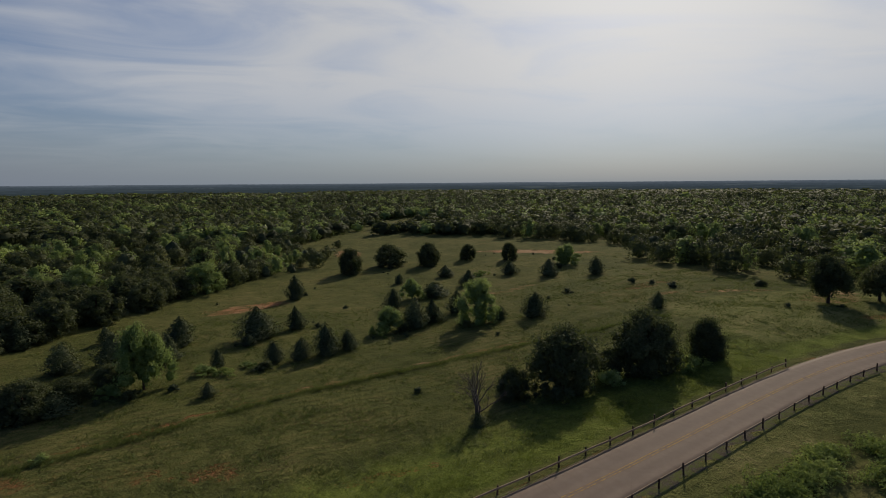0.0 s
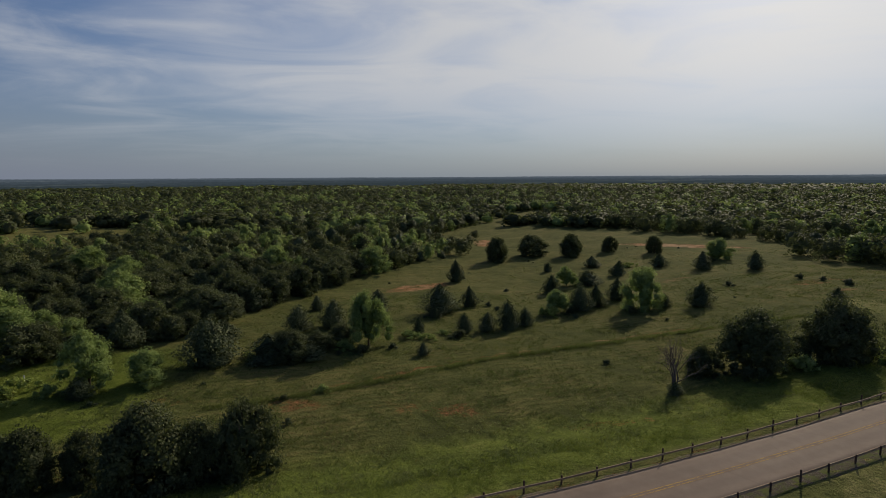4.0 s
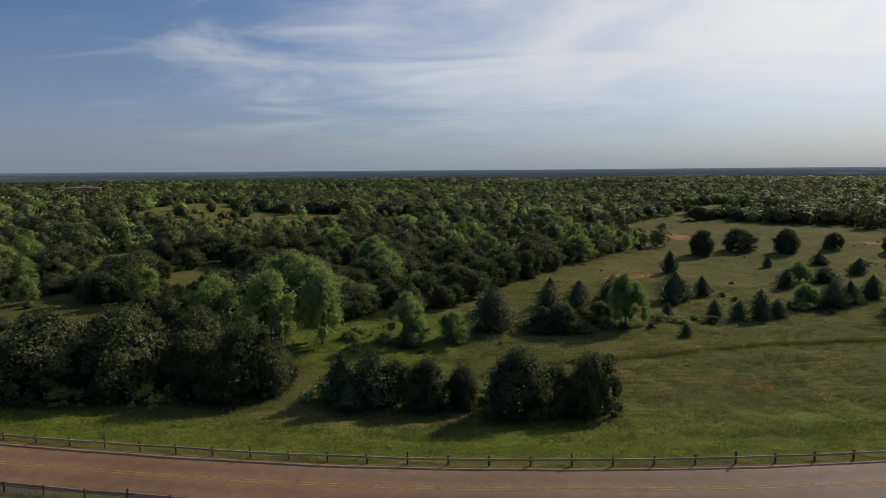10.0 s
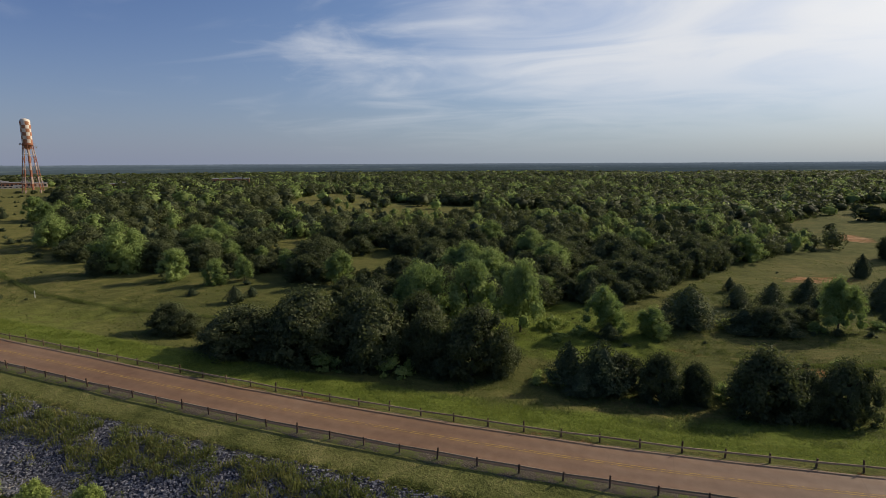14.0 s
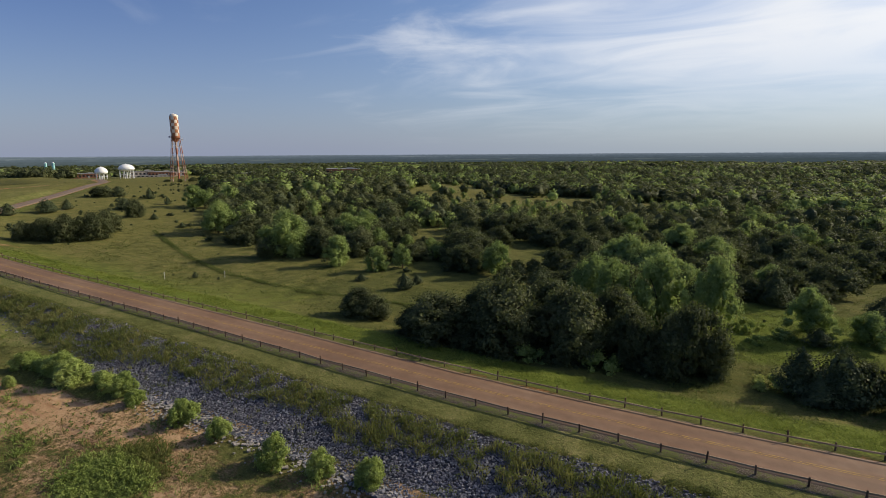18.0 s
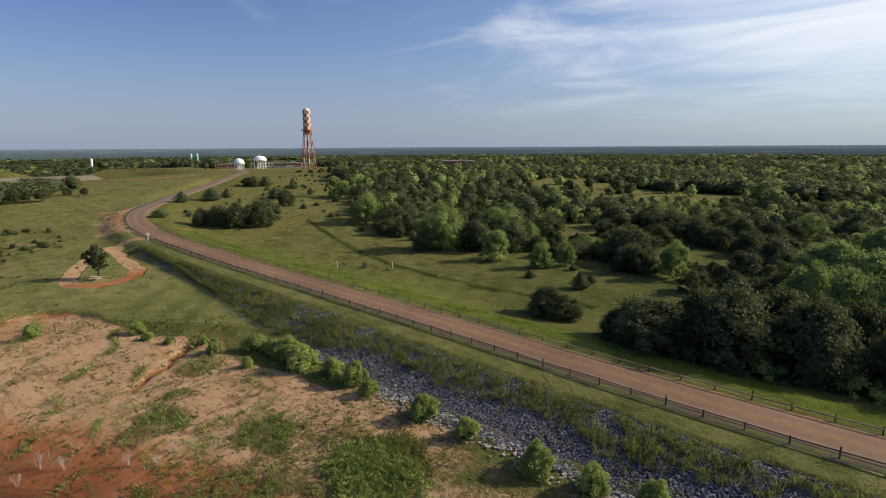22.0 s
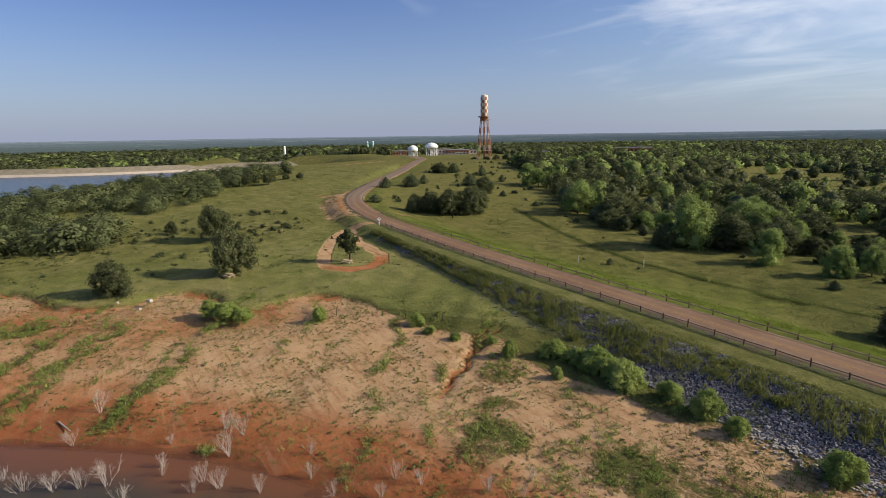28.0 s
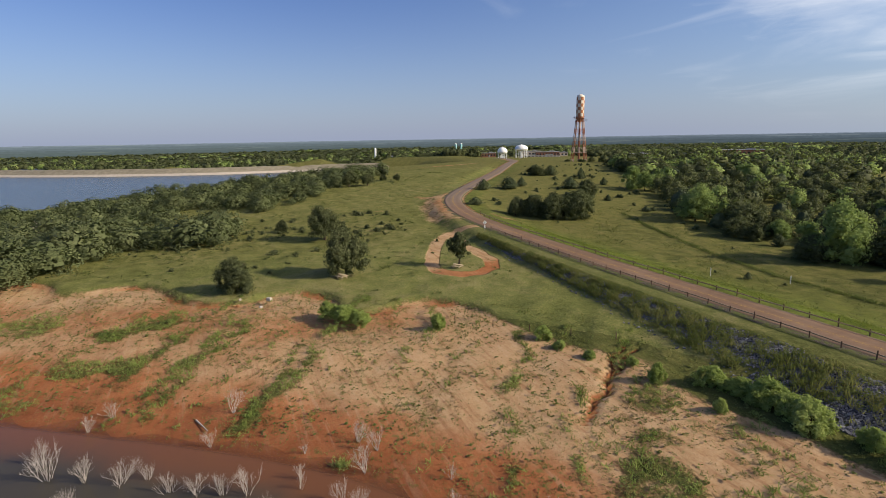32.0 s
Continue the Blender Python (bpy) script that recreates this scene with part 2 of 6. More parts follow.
    rough = n.math("SUBTRACT", 0.98, n.math("MULTIPLY", wet, 0.35))
    finish(n, col, rough, n.math("MULTIPLY", n.math("ADD", n.math("ADD", n.math("MULTIPLY", n3, 0.5), n.math("MULTIPLY", rows, 0.08)), n2), calm), 1.0, 0.4, spec=0.03)
    return m


def asphalt_material():
    m, n = material("asphalt")
    p = n.here
    big, mid, fine = n.noise(p, 0.08, 4.0), n.noise(p, 0.9, 6.0, 0.65), n.noise(p, 30.0, 3.0)
    col = n.ramp(n.math("ADD", n.math("MULTIPLY", big, 0.55), n.math("MULTIPLY", mid, 0.45)), (0.32, (0.155, 0.089, 0.053)), (0.5, (0.211, 0.127, 0.077)), (0.68, (0.257, 0.168, 0.110)))
    across = n.math("ABSOLUTE", n.add("Attribute", {"attribute_name": "across"}).outputs["Fac"])
    # the older surface beyond the bend is greyer
    bend = n.span(n.add("SeparateXYZ", Vector=p).outputs[0], -262.0, -300.0)
    col = n.mix(n.math("MULTIPLY", bend, 0.65), col, n.mix(mid, (0.151, 0.117, 0.091), (0.243, 0.197, 0.151)))
    # the surface turns greyer east of the bend
    east = n.span(n.add("SeparateXYZ", Vector=p).outputs[0], -75.0, 5.0)
    col = n.mix(n.math("MULTIPLY", east, 0.6), col, n.mix(mid, (0.114, 0.095, 0.079), (0.189, 0.163, 0.140)))
    # lanes polished by tyres, dusty clay at the edges
    tracks = n.span(n.math("ABSOLUTE", n.math("SUBTRACT", across, 1.35)), 0.75, 0.2)
    col = n.mix(n.math("MULTIPLY", tracks, 0.22), col, (0.083, 0.065, 0.057))
    dust = n.math("MULTIPLY", n.span(n.math("ADD", across, n.math("MULTIPLY", mid, 1.2)), 3.1, 3.75), 0.75)
    col = n.mix(dust, col, (0.174, 0.129, 0.091))
    # old patches and fine cracks
    vor = n.add("TexVoronoi", {"feature": "DISTANCE_TO_EDGE"}, Vector=n.add("Mapping", Vector=p, Scale=(0.167, 0.167, 0.000)).outputs[0], Scale=1.0).outputs[0]
    crack = n.math("MULTIPLY", n.span(vor, 0.012, 0.004), n.span(big, 0.45, 0.6))
    col = n.mix(n.math("MULTIPLY", crack, 0.12), col, (0.038, 0.028, 0.026))
    finish(n, col, 0.78, fine, 0.3, 0.01, spec=0.14)
    return m


def gravel_material():
    m, n = material("gravel")
    cell = n.add("TexVoronoi", Vector=n.here, Scale=14.0, Randomness=1.0)
    big, mid = n.noise(n.here, 0.7, 5.0, 0.65), n.noise(n.here, 5.0, 5.0, 0.7)
    col = n.mix(n.span(cell.outputs["Distance"], 0.2, 0.6), n.mix(cell.outputs["Color"], (0.125, 0.100, 0.077), (0.300, 0.250, 0.200)), (0.062, 0.050, 0.037))
    col = n.mix(n.span(n.math("ADD", n.math("MULTIPLY", big, 0.6), n.math("MULTIPLY", mid, 0.4)), 0.44, 0.58), col, (0.106, 0.119, 0.037))
    finish(n, col, 0.95, mid, 0.8, 0.05, spec=0.03)
    return m


def paint_material():
    m, n = material("road_paint")
    wear = n.span(n.noise(n.here, 2.2, 6.0, 0.7), 0.38, 0.62)
    finish(n, n.mix(wear, (0.2, 0.13, 0.08), (0.42, 0.27, 0.07)), 0.8)
    return m


def rock_material():
    m, n = material("rock")
    each = n.math("FRACT", n.math("ADD", n.add("ObjectInfo").outputs["Random"], n.add("NewGeometry").outputs["Random Per Island"]))
    fine = n.noise(n.here, 5.0, 5.0, 0.65)
    v = n.math("ADD", n.math("MULTIPLY", each, 0.65), n.math("MULTIPLY", fine, 0.35))
    col = n.ramp(v, (0.1, (0.077, 0.077, 0.092)), (0.48, (0.128, 0.128, 0.149)), (0.76, (0.203, 0.203, 0.223)), (0.95, (0.387, 0.373, 0.351)))
    finish(n, col, 0.85, fine, 0.6, 0.05)
    return m


def wood_material(name, a, b):
    m, n = material(name)
    where = n.add("Mapping", Vector=n.add("TexCoord").outputs["Object"], Scale=(2.0, 14.0, 14.0)).outputs[0]
    grain = n.noise(where, 1.4, 6.0, 0.65)
    tone = n.add("ObjectInfo").outputs["Random"]
    col = n.ramp(n.math("ADD", n.math("MULTIPLY", grain, 0.7), n.math("MULTIPLY", tone, 0.3)), (0.25, a), (0.75, b))
    finish(n, col, 0.85, grain, 0.5, 0.01)
    return m


def water_material(name, body, wave):
    """Murky water: clear enough at its edge to show the bed."""
    m, n = material(name)
    big, small = n.noise(n.here, 0.6 * wave, 4.0), n.noise(n.here, 3.0 * wave, 3.0)
    murk = n.noise(n.here, 0.07, 5.0, 0.6, 0.6)
    deep = n.add("Attribute", {"attribute_name": "deep"}).outputs["Fac"]
    col = n.mix(n.span(n.math("ADD", n.math("MULTIPLY", murk, 0.45), n.math("MULTIPLY", deep, 0.75)), 0.25, 0.62), body[1], body[0])
    bump = n.add("Bump", Strength=0.2 if wave > .5 else 0.9, Distance=0.03 if wave > .5 else 0.4, Height=n.math("ADD", big, n.math("MULTIPLY", small, 0.5)))
    b = n.add("BsdfPrincipled", Base_Color=col, Roughness=0.06 if wave > .5 else 0.25, IOR=1.33, Specular_IOR_Level=0.28, Normal=bump)
    clear = n.math("MULTIPLY", n.span(deep, 0.06, 0.0), 0.8)
    n.add("OutputMaterial", Surface=n.add("MixShader", i0=clear, i1=b.outputs[0], i2=n.add("BsdfTransparent").outputs[0]))
    return m


GROUND, ASPHALT, PAINT, ROCK = ground_material(), asphalt_material(), paint_material(), rock_material()
OAK = foliage("oak_leaves", (0.040, 0.048, 0.024), (0.080, 0.092, 0.041), (0.146, 0.155, 0.072), 0.26)
# oak leaves lightened for the grove, its front light put into the colour
LIT_GROVE_LEAVES = foliage("grove_leaves", (0.05, 0.064, 0.029), (0.097, 0.115, 0.05), (0.155, 0.172, 0.08), 0.28)
LIGHT = foliage("elm_leaves", (0.136, 0.194, 0.058), (0.239, 0.306, 0.098), (0.367, 0.432, 0.149), 0.4)
CEDAR = foliage("cedar_leaves", (0.042, 0.058, 0.03), (0.082, 0.1, 0.047), (0.145, 0.155, 0.072), 0.14)
SHRUB = foliage("willow_leaves", (0.150, 0.202, 0.052), (0.260, 0.325, 0.086), (0.403, 0.448, 0.150), 0.38)
WEED = foliage("weeds", (0.090, 0.101, 0.030), (0.156, 0.164, 0.051), (0.250, 0.226, 0.090), 0.4)
HERB = foliage("herbs", (0.074, 0.095, 0.030), (0.129, 0.150, 0.048), (0.195, 0.199, 0.076), 0.4)
RANK = foliage("rank_weeds", (0.146, 0.197, 0.048), (0.259, 0.316, 0.084), (0.394, 0.421, 0.140), 0.35)
LUSH = foliage("tall_grass", (0.090, 0.121, 0.022), (0.162, 0.198, 0.038), (0.264, 0.282, 0.070), 0.4)
LUSHER = foliage("meadow_grass", (0.064, 0.086, 0.022), (0.100, 0.128, 0.035), (0.152, 0.168, 0.053), 0.42)
BARK = plain("bark", (0.075, 0.055, 0.042), 0.95, 4.0, 0.4, bump=0.6)
DEADWOOD = plain("dead_wood", (0.42, 0.37, 0.33), 0.9, 4.0, 0.3)
DARKDEAD = plain("grey_dead_wood", (0.14, 0.115, 0.1), 0.9, 4.0, 0.3)
TIMBER = wood_material("creosoted_timber", (0.055, 0.036, 0.025), (0.17, 0.112, 0.078))
WEATHERED = wood_material("weathered_timber", (0.23, 0.165, 0.105), (0.45, 0.34, 0.225))
POND = water_material("pond_water", ((0.06, 0.052, 0.038), (0.15, 0.064, 0.03)), 1.0)
LAKE = water_material("lake_water", ((0.075, 0.095, 0.108), (0.085, 0.105, 0.12)), 0.25)

# ---- the lie of the land ----
def sm(a, b, v):
    """Smooth step from 0 at a to 1 at b (a may be the larger)."""
    u = np.clip((v - a) / (b - a), 0, 1)
    return u * u * (3 - 2 * u)


ROAD_X = [-900, -640, -540, -490, -433, -385, -336, -302, -288, -270, -254, -240, -200, -160, -120, -90, -66, -51, -37, -22, -8, 6, 20, 30, 48, 61, 76, 90, 110, 140, 900]
ROAD_Y = [214, 208, 200, 178, 136, 101, 62, 36, 27.5, 21, 18, 17.2, 17.0, 17.4, 18.0, 18.4, 19.4, 20.6, 22.6, 25.3, 28.6, 32.5, 36.8, 40, 46.0, 50.2, 54.0, 56.0, 57.3, 58, 58]
RISE_X = [-900, -760, -660, -560, -450, -300, -230, -190, -150, -120, -95, 20, 80, 140, 900]
RISE_Z = [1.0, 3.5, 11.0, 12.6, 12.8, 10.0, 7.4, 6.5, 5.95, 5.3, 4.75, 4.7, 5.6, 6.2, 6.2]
WATER_Z = 1.25


def eased(x, xs, ys, r):
    """Linear interpolation with its corners rounded over r metres."""
    return sum(np.interp(x + o * r, xs, ys) for o in (-1, -.6, -.2, .2, .6, 1)) / 6


def road_y(x):
    return eased(x, ROAD_X, ROAD_Y, 7.0)


def road_z(x):
    return eased(x, RISE_X, RISE_Z, 15.0)


def road_d(x, y):
    """Signed distance from the road's middle, north positive."""
    slope = (road_y(x + 1) - road_y(x - 1)) / 2
    return (y - road_y(x)) / np.sqrt(1 + slope * slope)


def shore(x, y):
    """Distance up the bank from the pond's edge."""
    a = -.82 * (x + 160) + .57 * (y + 50)
    b = .95 * (y + 37) - .3 * (x + 148)
    return np.logaddexp(a / 6, b / 6) * 6 - 1.0


def dam_x(y):
    """The crest of the far dam."""
    return np.interp(y, [-640, -242, -186, -135, -85, -36, 6, 50, 73, 128, 200], [-1095, -800, -757, -727, -703, -686, -684, -680, -670, -654, -650])


def lake_far(x, y):
    return sm(0, -45, x + 372 + .55 * (y + 100)) * sm(110, 50, y + .1 * x) * sm(-6, 10, x - dam_x(y))


def riprap_toe(x):
    return eased(x, [-240, -218, -196, -178, -168, -155, -140, -105], [8.4, 9.2, 10.9, 13.2, 15, 16.3, 17.4, 17.0], 6.0)


def height(x, y):
    x, y = np.asarray(x, float), np.asarray(y, float)
    d, zr, r = road_d(x, y), road_z(x), np.hypot(x, y)
    far = -4 * sm(500, 2000, r)
    n = 2.4 + 4.2 * sm(10, 90, x) * (1 - .5 * sm(60, 200, y)) - 2.2 * sm(60, 160, y) * sm(-160, -20, x) * (1 - sm(40, 120, x)) + 1.2 * sm(-60, -150, x)
    n = n + (10.5 - 1.8 * sm(-330, -440, x) - 1.9 * sm(-470, -570, x)) * sm(-170, -430, x) * sm(-800, -640, x) * (1 - sm(150, 420, y + .35 * (x + 200))) + far
    s0 = shore(x, y)
    s = 1.25 + np.where(s0 > 0, .068 * s0, .07 * s0)
    s = np.minimum(s, 4.1 + .03 * np.clip(s0 - 42, 0, 140))
    s = np.maximum(s, -1.5) + 5.0 * sm(-240, -420, x) * sm(-120, 60, y)
    s = s + (1.5 - s) * sm(-4, -24, x - dam_x(y)) * sm(230, 160, y)
    lake = lake_far(x, y)
    s = s * (1 - lake) - 2.0 * lake
    east = sm(-100, -20, x)
    s = s * (1 - east) + east * ((3.4 + 1.8 * sm(20, 90, x)) * sm(-90, -20, y) - 1.5 * (1 - sm(-90, -20, y)))
    s = s * (1 - sm(900, 1100, r)) + 1.0 * sm(900, 1100, r) + np.where(r > 1000, far, 0)
    wn = np.where(x < -300, sm(4.4, 14, d), sm(4.4, 20, d))
    ws = sm(6.5, riprap_toe(x) + 2.0, -d)
    bed = zr - .14 * sm(3.3, 2.6, np.abs(d)) - .12 * sm(3.4, 5, np.abs(d))
    return np.where(d > 0, bed + (n - zr) * wn, bed - .25 * sm(4.4, 8, -d) + (s - zr + .25) * ws)

# ---- meshes ----
def mesh_from(name, verts, quads, mat, smooth=False):
    """A mesh from numpy arrays of vertices and four-cornered faces."""
    verts, quads = np.asarray(verts, np.float32), np.asarray(quads, np.int32)
    me = bpy.data.meshes.new(name)
    me.vertices.add(len(verts))
    me.vertices.foreach_set("co", verts.ravel())
    me.loops.add(quads.size)
    me.loops.foreach_set("vertex_index", quads.ravel())
    me.polygons.add(len(quads))
    me.polygons.foreach_set("loop_start", np.arange(0, quads.size, 4, dtype=np.int32))
    me.polygons.foreach_set("use_smooth", np.full(len(quads), smooth))
    me.update(calc_edges=True)
    me.materials.append(mat)
    return me


def mask_on(me, name, values):
    me.attributes.new(name, "FLOAT", "POINT").data.foreach_set("value", np.asarray(values, np.float32).ravel())


def grid_quads(nx, ny):
    i = (np.arange(ny - 1)[:, None] * nx + np.arange(nx - 1)[None, :]).ravel()
    return np.stack([i, i + 1, i + nx + 1, i + nx], 1)


def inside(x, y, poly):
    """Which points lie inside a polygon."""
    got = np.zeros(np.shape(x), bool)
    for (ax, ay), (bx, by) in zip(poly, poly[1:] + poly[:1]):
        if ay != by:
            got ^= ((ay > y) != (by > y)) & (x < (bx - ax) * (y - ay) / (by - ay) + ax)
    return got


def ripple(x, y, s, k=0.0):
    """A smooth random field of about -1 to 1 whose patches are s metres wide."""
    a = np.sin(x / s * 1.9 + 1.3 * np.sin(y / s * 1.1 + k) + k) + np.sin(y / s * 2.3 + 1.1 * np.sin(x / s * 1.7 - k) + 2 * k) + np.sin((x + y) / s * 1.3 + k * 3)
    return a / 2.4


MEADOW = [(131, 60), (131, 86), (123, 99), (117, 113), (109, 151), (133, 197), (83, 265), (43, 325), (21, 258), (19, 207), (1, 188), (-18, 161), (-34, 138), (-42, 119), (-50, 96), (-55, 85), (-69, 77), (-81, 69), (-92, 60), (-112, 62), (-120, 72), (-141, 74), (-177, 71), (-207, 68),
          (-234, 84), (-298, 126), (-436, 219), (-560, 330), (-760, 330), (-760, 200), (-560, 222), (-433, 130), (-314, 40), (-240, 10), (-60, 15), (20, 30)]
GROVE = [(-236, -116), (-234, -92), (-248, -88), (-262, -70), (-258, -52), (-284, -46), (-300, -34), (-350, 0), (-395, 38), (-415, 42), (-408, 0), (-385, -50), (-356, -110), (-322, -170), (-262, -165)]


def steps(lo, hi, fine, out, grow):
    """Coordinates: even steps within lo to hi, widening steps out to +-out."""
    inner = list(np.arange(lo, hi + fine / 2, fine))
    a, s = [], fine
    while inner[0] - sum(a) > -out:
        s *= grow
        a.append(s)
    left = inner[0] - np.cumsum(a)
    b, s = [], fine
    while inner[-1] + sum(b) < out:
        s *= grow
        b.append(s)
    return np.concatenate([left[::-1], inner, inner[-1] + np.cumsum(b)])


TRACK_EAST = [(-40, 58), (-26, 62), (-14.5, 67), (-1.6, 73), (15, 78), (33, 81.2), (43, 82), (70, 84)]
TRACK_WEST = [(-249, 72.5), (-228, 64), (-201, 54), (-176, 47), (-149, 44.3), (-123, 47.4)]
RILLS = [(-97, 2.2, .5), (-111, 1.1, .8), (-118, .7, .45), (-125, 1.3, .85), (-132, .6, .4), (-139, 1.7, .95), (-146.5, .8, .5), (-154, 1.4, .95), (-161, 1.0, .6), (-172, 1.2, .5), (-104, .8, .5)]
GREEN_PATCHES = [(-191.5, -72, 4.0, .95), (-190.5, -66, 3.6, .9), (-203, -69.5, 3.6, .85), (-196, -60.5, 3.0, .7), (-204.7, -62.4, 4.5, .95), (-117, -10.2, 4.8, .8), (-131, -13.6, 5.0, .55), (-142, -21, 5.0, .7), (-152, -11, 3.5, .6), (-213, -82, 6.0, .6), (-185, -80, 5.0, .5), (-125, -22, 6.0, .4), (-200, -52, 4.0, .4)]

GREEN_LINES = [((-197, -54), (-180, -60), (-170, -64.5), 1.2), ((-186, -44), (-175, -48.5), (-170, -52), 1.0), ((-207, -57), (-196, -60), (-186, -66), 1.0)]


def near_line(x, y, a, b, c):
    """Distance from a broken line of three points."""
    best = np.full(np.shape(x), 99.0)
    for (px, py), (qx, qy) in ((a, b), (b, c)):
        ux, uy = qx - px, qy - py
        k = np.clip(((x - px) * ux + (y - py) * uy) / (ux * ux + uy * uy), 0, 1)
        best = np.minimum(best, np.hypot(x - px - k * ux, y - py - k * uy))
    return best


def bank_edge(x, y):
    """How far up from the water the bare bank reaches."""
    return 42 + 4 * ripple(x, y, 9) - 9 * sm(-190, -165, x) - 4 * sm(-160, -140, x)


def make_ground():
    gx, gy = steps(-275, 120, 1.5, 4700, 1.06), steps(-95, 110, 1.5, 4700, 1.06)
    gx = np.unique(np.concatenate([gx[gx > -275], np.arange(-500, -275, 3.0), gx[gx < -500], np.arange(-172, -142, .5), np.arange(-228, -172, .75)]).round(3))
    gy = np.unique(np.concatenate([gy[gy < 110], np.arange(110, 220, 3.0), gy[gy > 220], np.arange(-86, 4, .75)]).round(3))
    x, y = [a.ravel() for a in np.meshgrid(gx, gy)]
    d, s0 = road_d(x, y), shore(x, y)
    z = height(x, y)
    sandy = (y < road_y(x) - riprap_toe(x) + 1) & (x > -300)
    edge = bank_edge(x, y)
    bank = np.where(sandy, sm(edge + 2.0, edge - 2.0, s0), 0)
    # the cut bank where the clay breaks off under the turf
    cut = sm(-178, -192, x) * bank
    scarp = sm(-178, -190, x) * sandy * sm(edge + .2, edge - .7, s0) * sm(edge - 24, edge - 4, s0)
    z = z - .9 * scarp + .1 * ripple(x, y, 3.1) * bank
    rough = np.where(np.abs(d) > 6, .13, 0.0) * (1 - bank) * np.where((d < 0) & (-d < riprap_toe(x) + 2.5) & (x > -232) & (x < -36), .15, 1.0)
    z = z + rough * ripple(x, y, 4.3, 1.0) + rough * .8 * ripple(x, y, 1.9, 2.0)
    # the gully that drains the bank
    gully = .78 * np.abs(x + 165 + .8 * (y + 3.5) + .5 * np.sin(y / 1.7) + .3 * np.sin(y / .7))
    fork = .78 * np.abs(x + 162.8 + .55 * (y + 3.5) + .4 * np.sin(y / 1.1 + 1))
    g = np.maximum(sm(.5, .08, gully) * sm(-24, -15, y), sm(.4, .08, fork) * sm(-14, -9, y)) * sm(-1.5, -4, y)
    z = z - .9 * g
    me = mesh_from("ground", np.stack([x, y, z], 1), grid_quads(len(gx), len(gy)), GROUND, True)
    bare = np.where(sandy, bank * (0.95 - .30 * (.5 + .5 * ripple(x, y, 6, 4.0)) - .3 * sm(-150, -110, x)), 0)
    bare = np.maximum(bare, g)
    patches = [(-12, 55.6, 15, 3.6, -9, .44), (8, 48, 12, 2.4, -4, .43), (-10, 139, 17, 7, 25, .58), (85, 112, 22, 5, 10, .46), (52, 128, 14, 5, 0, .46), (95, 190, 38, 8, -38, .6), (25, 235, 9, 22, 0, .6), (112, 84, 16, 9, 20, .5), (98, 97, 17, 3.0, -22, .52), (110, 68, 22, 2.6, -8, .5), (84, 101, 9, 2.0, 10, .5), (-300, 26, 14, 4.5, 32, .62), (-272, 14.5, 7, 2.5, -25, .7), (-286, 0, 17, 1.7, 88, .66), (-252, 29, 12, 3.5, 20, .5), (-455, 107, 54, 2.2, 119, .95), (-216, -31, 4, 2, 0, .5), (60, 130, 9, 4, 20, .48), (-29, 58.6, 13, 3.6, -10, .44), (-45, 61, 9, 2.5, -8, .4)]
    for px, py, a, b, turn, k in patches:
        c, s = math.cos(radians(turn)), math.sin(radians(turn))
        u, v = (x - px) * c + (y - py) * s, (y - py) * c - (x - px) * s
        bare = np.maximum(bare, k * sm(1.25, .35, np.hypot(u / a, v / b)))
    near_road = sm(4.6, 3.2, np.abs(d))
    bare = np.maximum(bare, near_road * (.5 + .45 * sm(-225, -260, x)))
    outer = sm(13, 4.5, np.abs(d + 4)) * sm(-235, -262, x) * sm(-330, -290, x)
    bare = np.maximum(bare, .62 * outer)
    # a worn track across the meadow
    rut = np.abs(y - np.interp(x, [p[0] for p in TRACK_EAST], [p[1] for p in TRACK_EAST]) - 1.6)
    t1 = .5 * sm(1.6, .4, rut) * sm(-32, -24, x) * sm(60, 36, x)
    bare = np.maximum(bare, t1)
    # the clay drive that loops round one oak
    loop = [(-240, 13.5), (-243.5, 6), (-235, -1), (-224, -7), (-215, -11.2), (-209, -12), (-205.3, -9.5), (-204.6, -5), (-207, -.6), (-212, 1.8), (-219.6, 2.6), (-228, 3.6), (-237, 5), (-243.5, 8)]
    ds = np.full(x.shape, 99.0)
    for (ax, ay), (bx, by) in zip(loop, loop[1:]):
        ux, uy = bx - ax, by - ay
        k = np.clip(((x - ax) * ux + (y - ay) * uy) / (ux * ux + uy * uy), 0, 1)
        ds = np.minimum(ds, np.hypot(x - ax - k * ux, y - ay - k * uy))
    bare = np.where(ds < 4, np.maximum(bare, sm(2.1, 1.1, ds) * 1.0), bare)
    pale = sm(3, 1, ds) * sm(-209, -217, x)
    # rills down the bank, green with weeds
    along_shore = .57 * x + .82 * y
    green = np.zeros_like(x)
    for u0, w, k in RILLS:
        green = np.maximum(green, k * sm(w, w * .3, np.abs(along_shore - u0 + .9 * np.sin(s0 / 3.1 + u0) + .5 * np.sin(s0 / 1.2))))
    green = green * sandy * sm(1, 5, s0) * (.55 + .45 * ripple(x, y, 2.6, 1.7))
    for px, py, a, k in GREEN_PATCHES:
        green = np.maximum(green, k * sm(1.2, .4, np.hypot(x - px, y - py) / a + .25 * ripple(x, y, 2.2)) * sandy)
    for *line, a in GREEN_LINES:
        green = np.maximum(green, .7 * sm(a * 1.4, a * .4, near_line(x, y, *line) + .5 * ripple(x, y, 1.7)))
    bare = bare * (1 - .5 * np.clip(green, 0, 1))
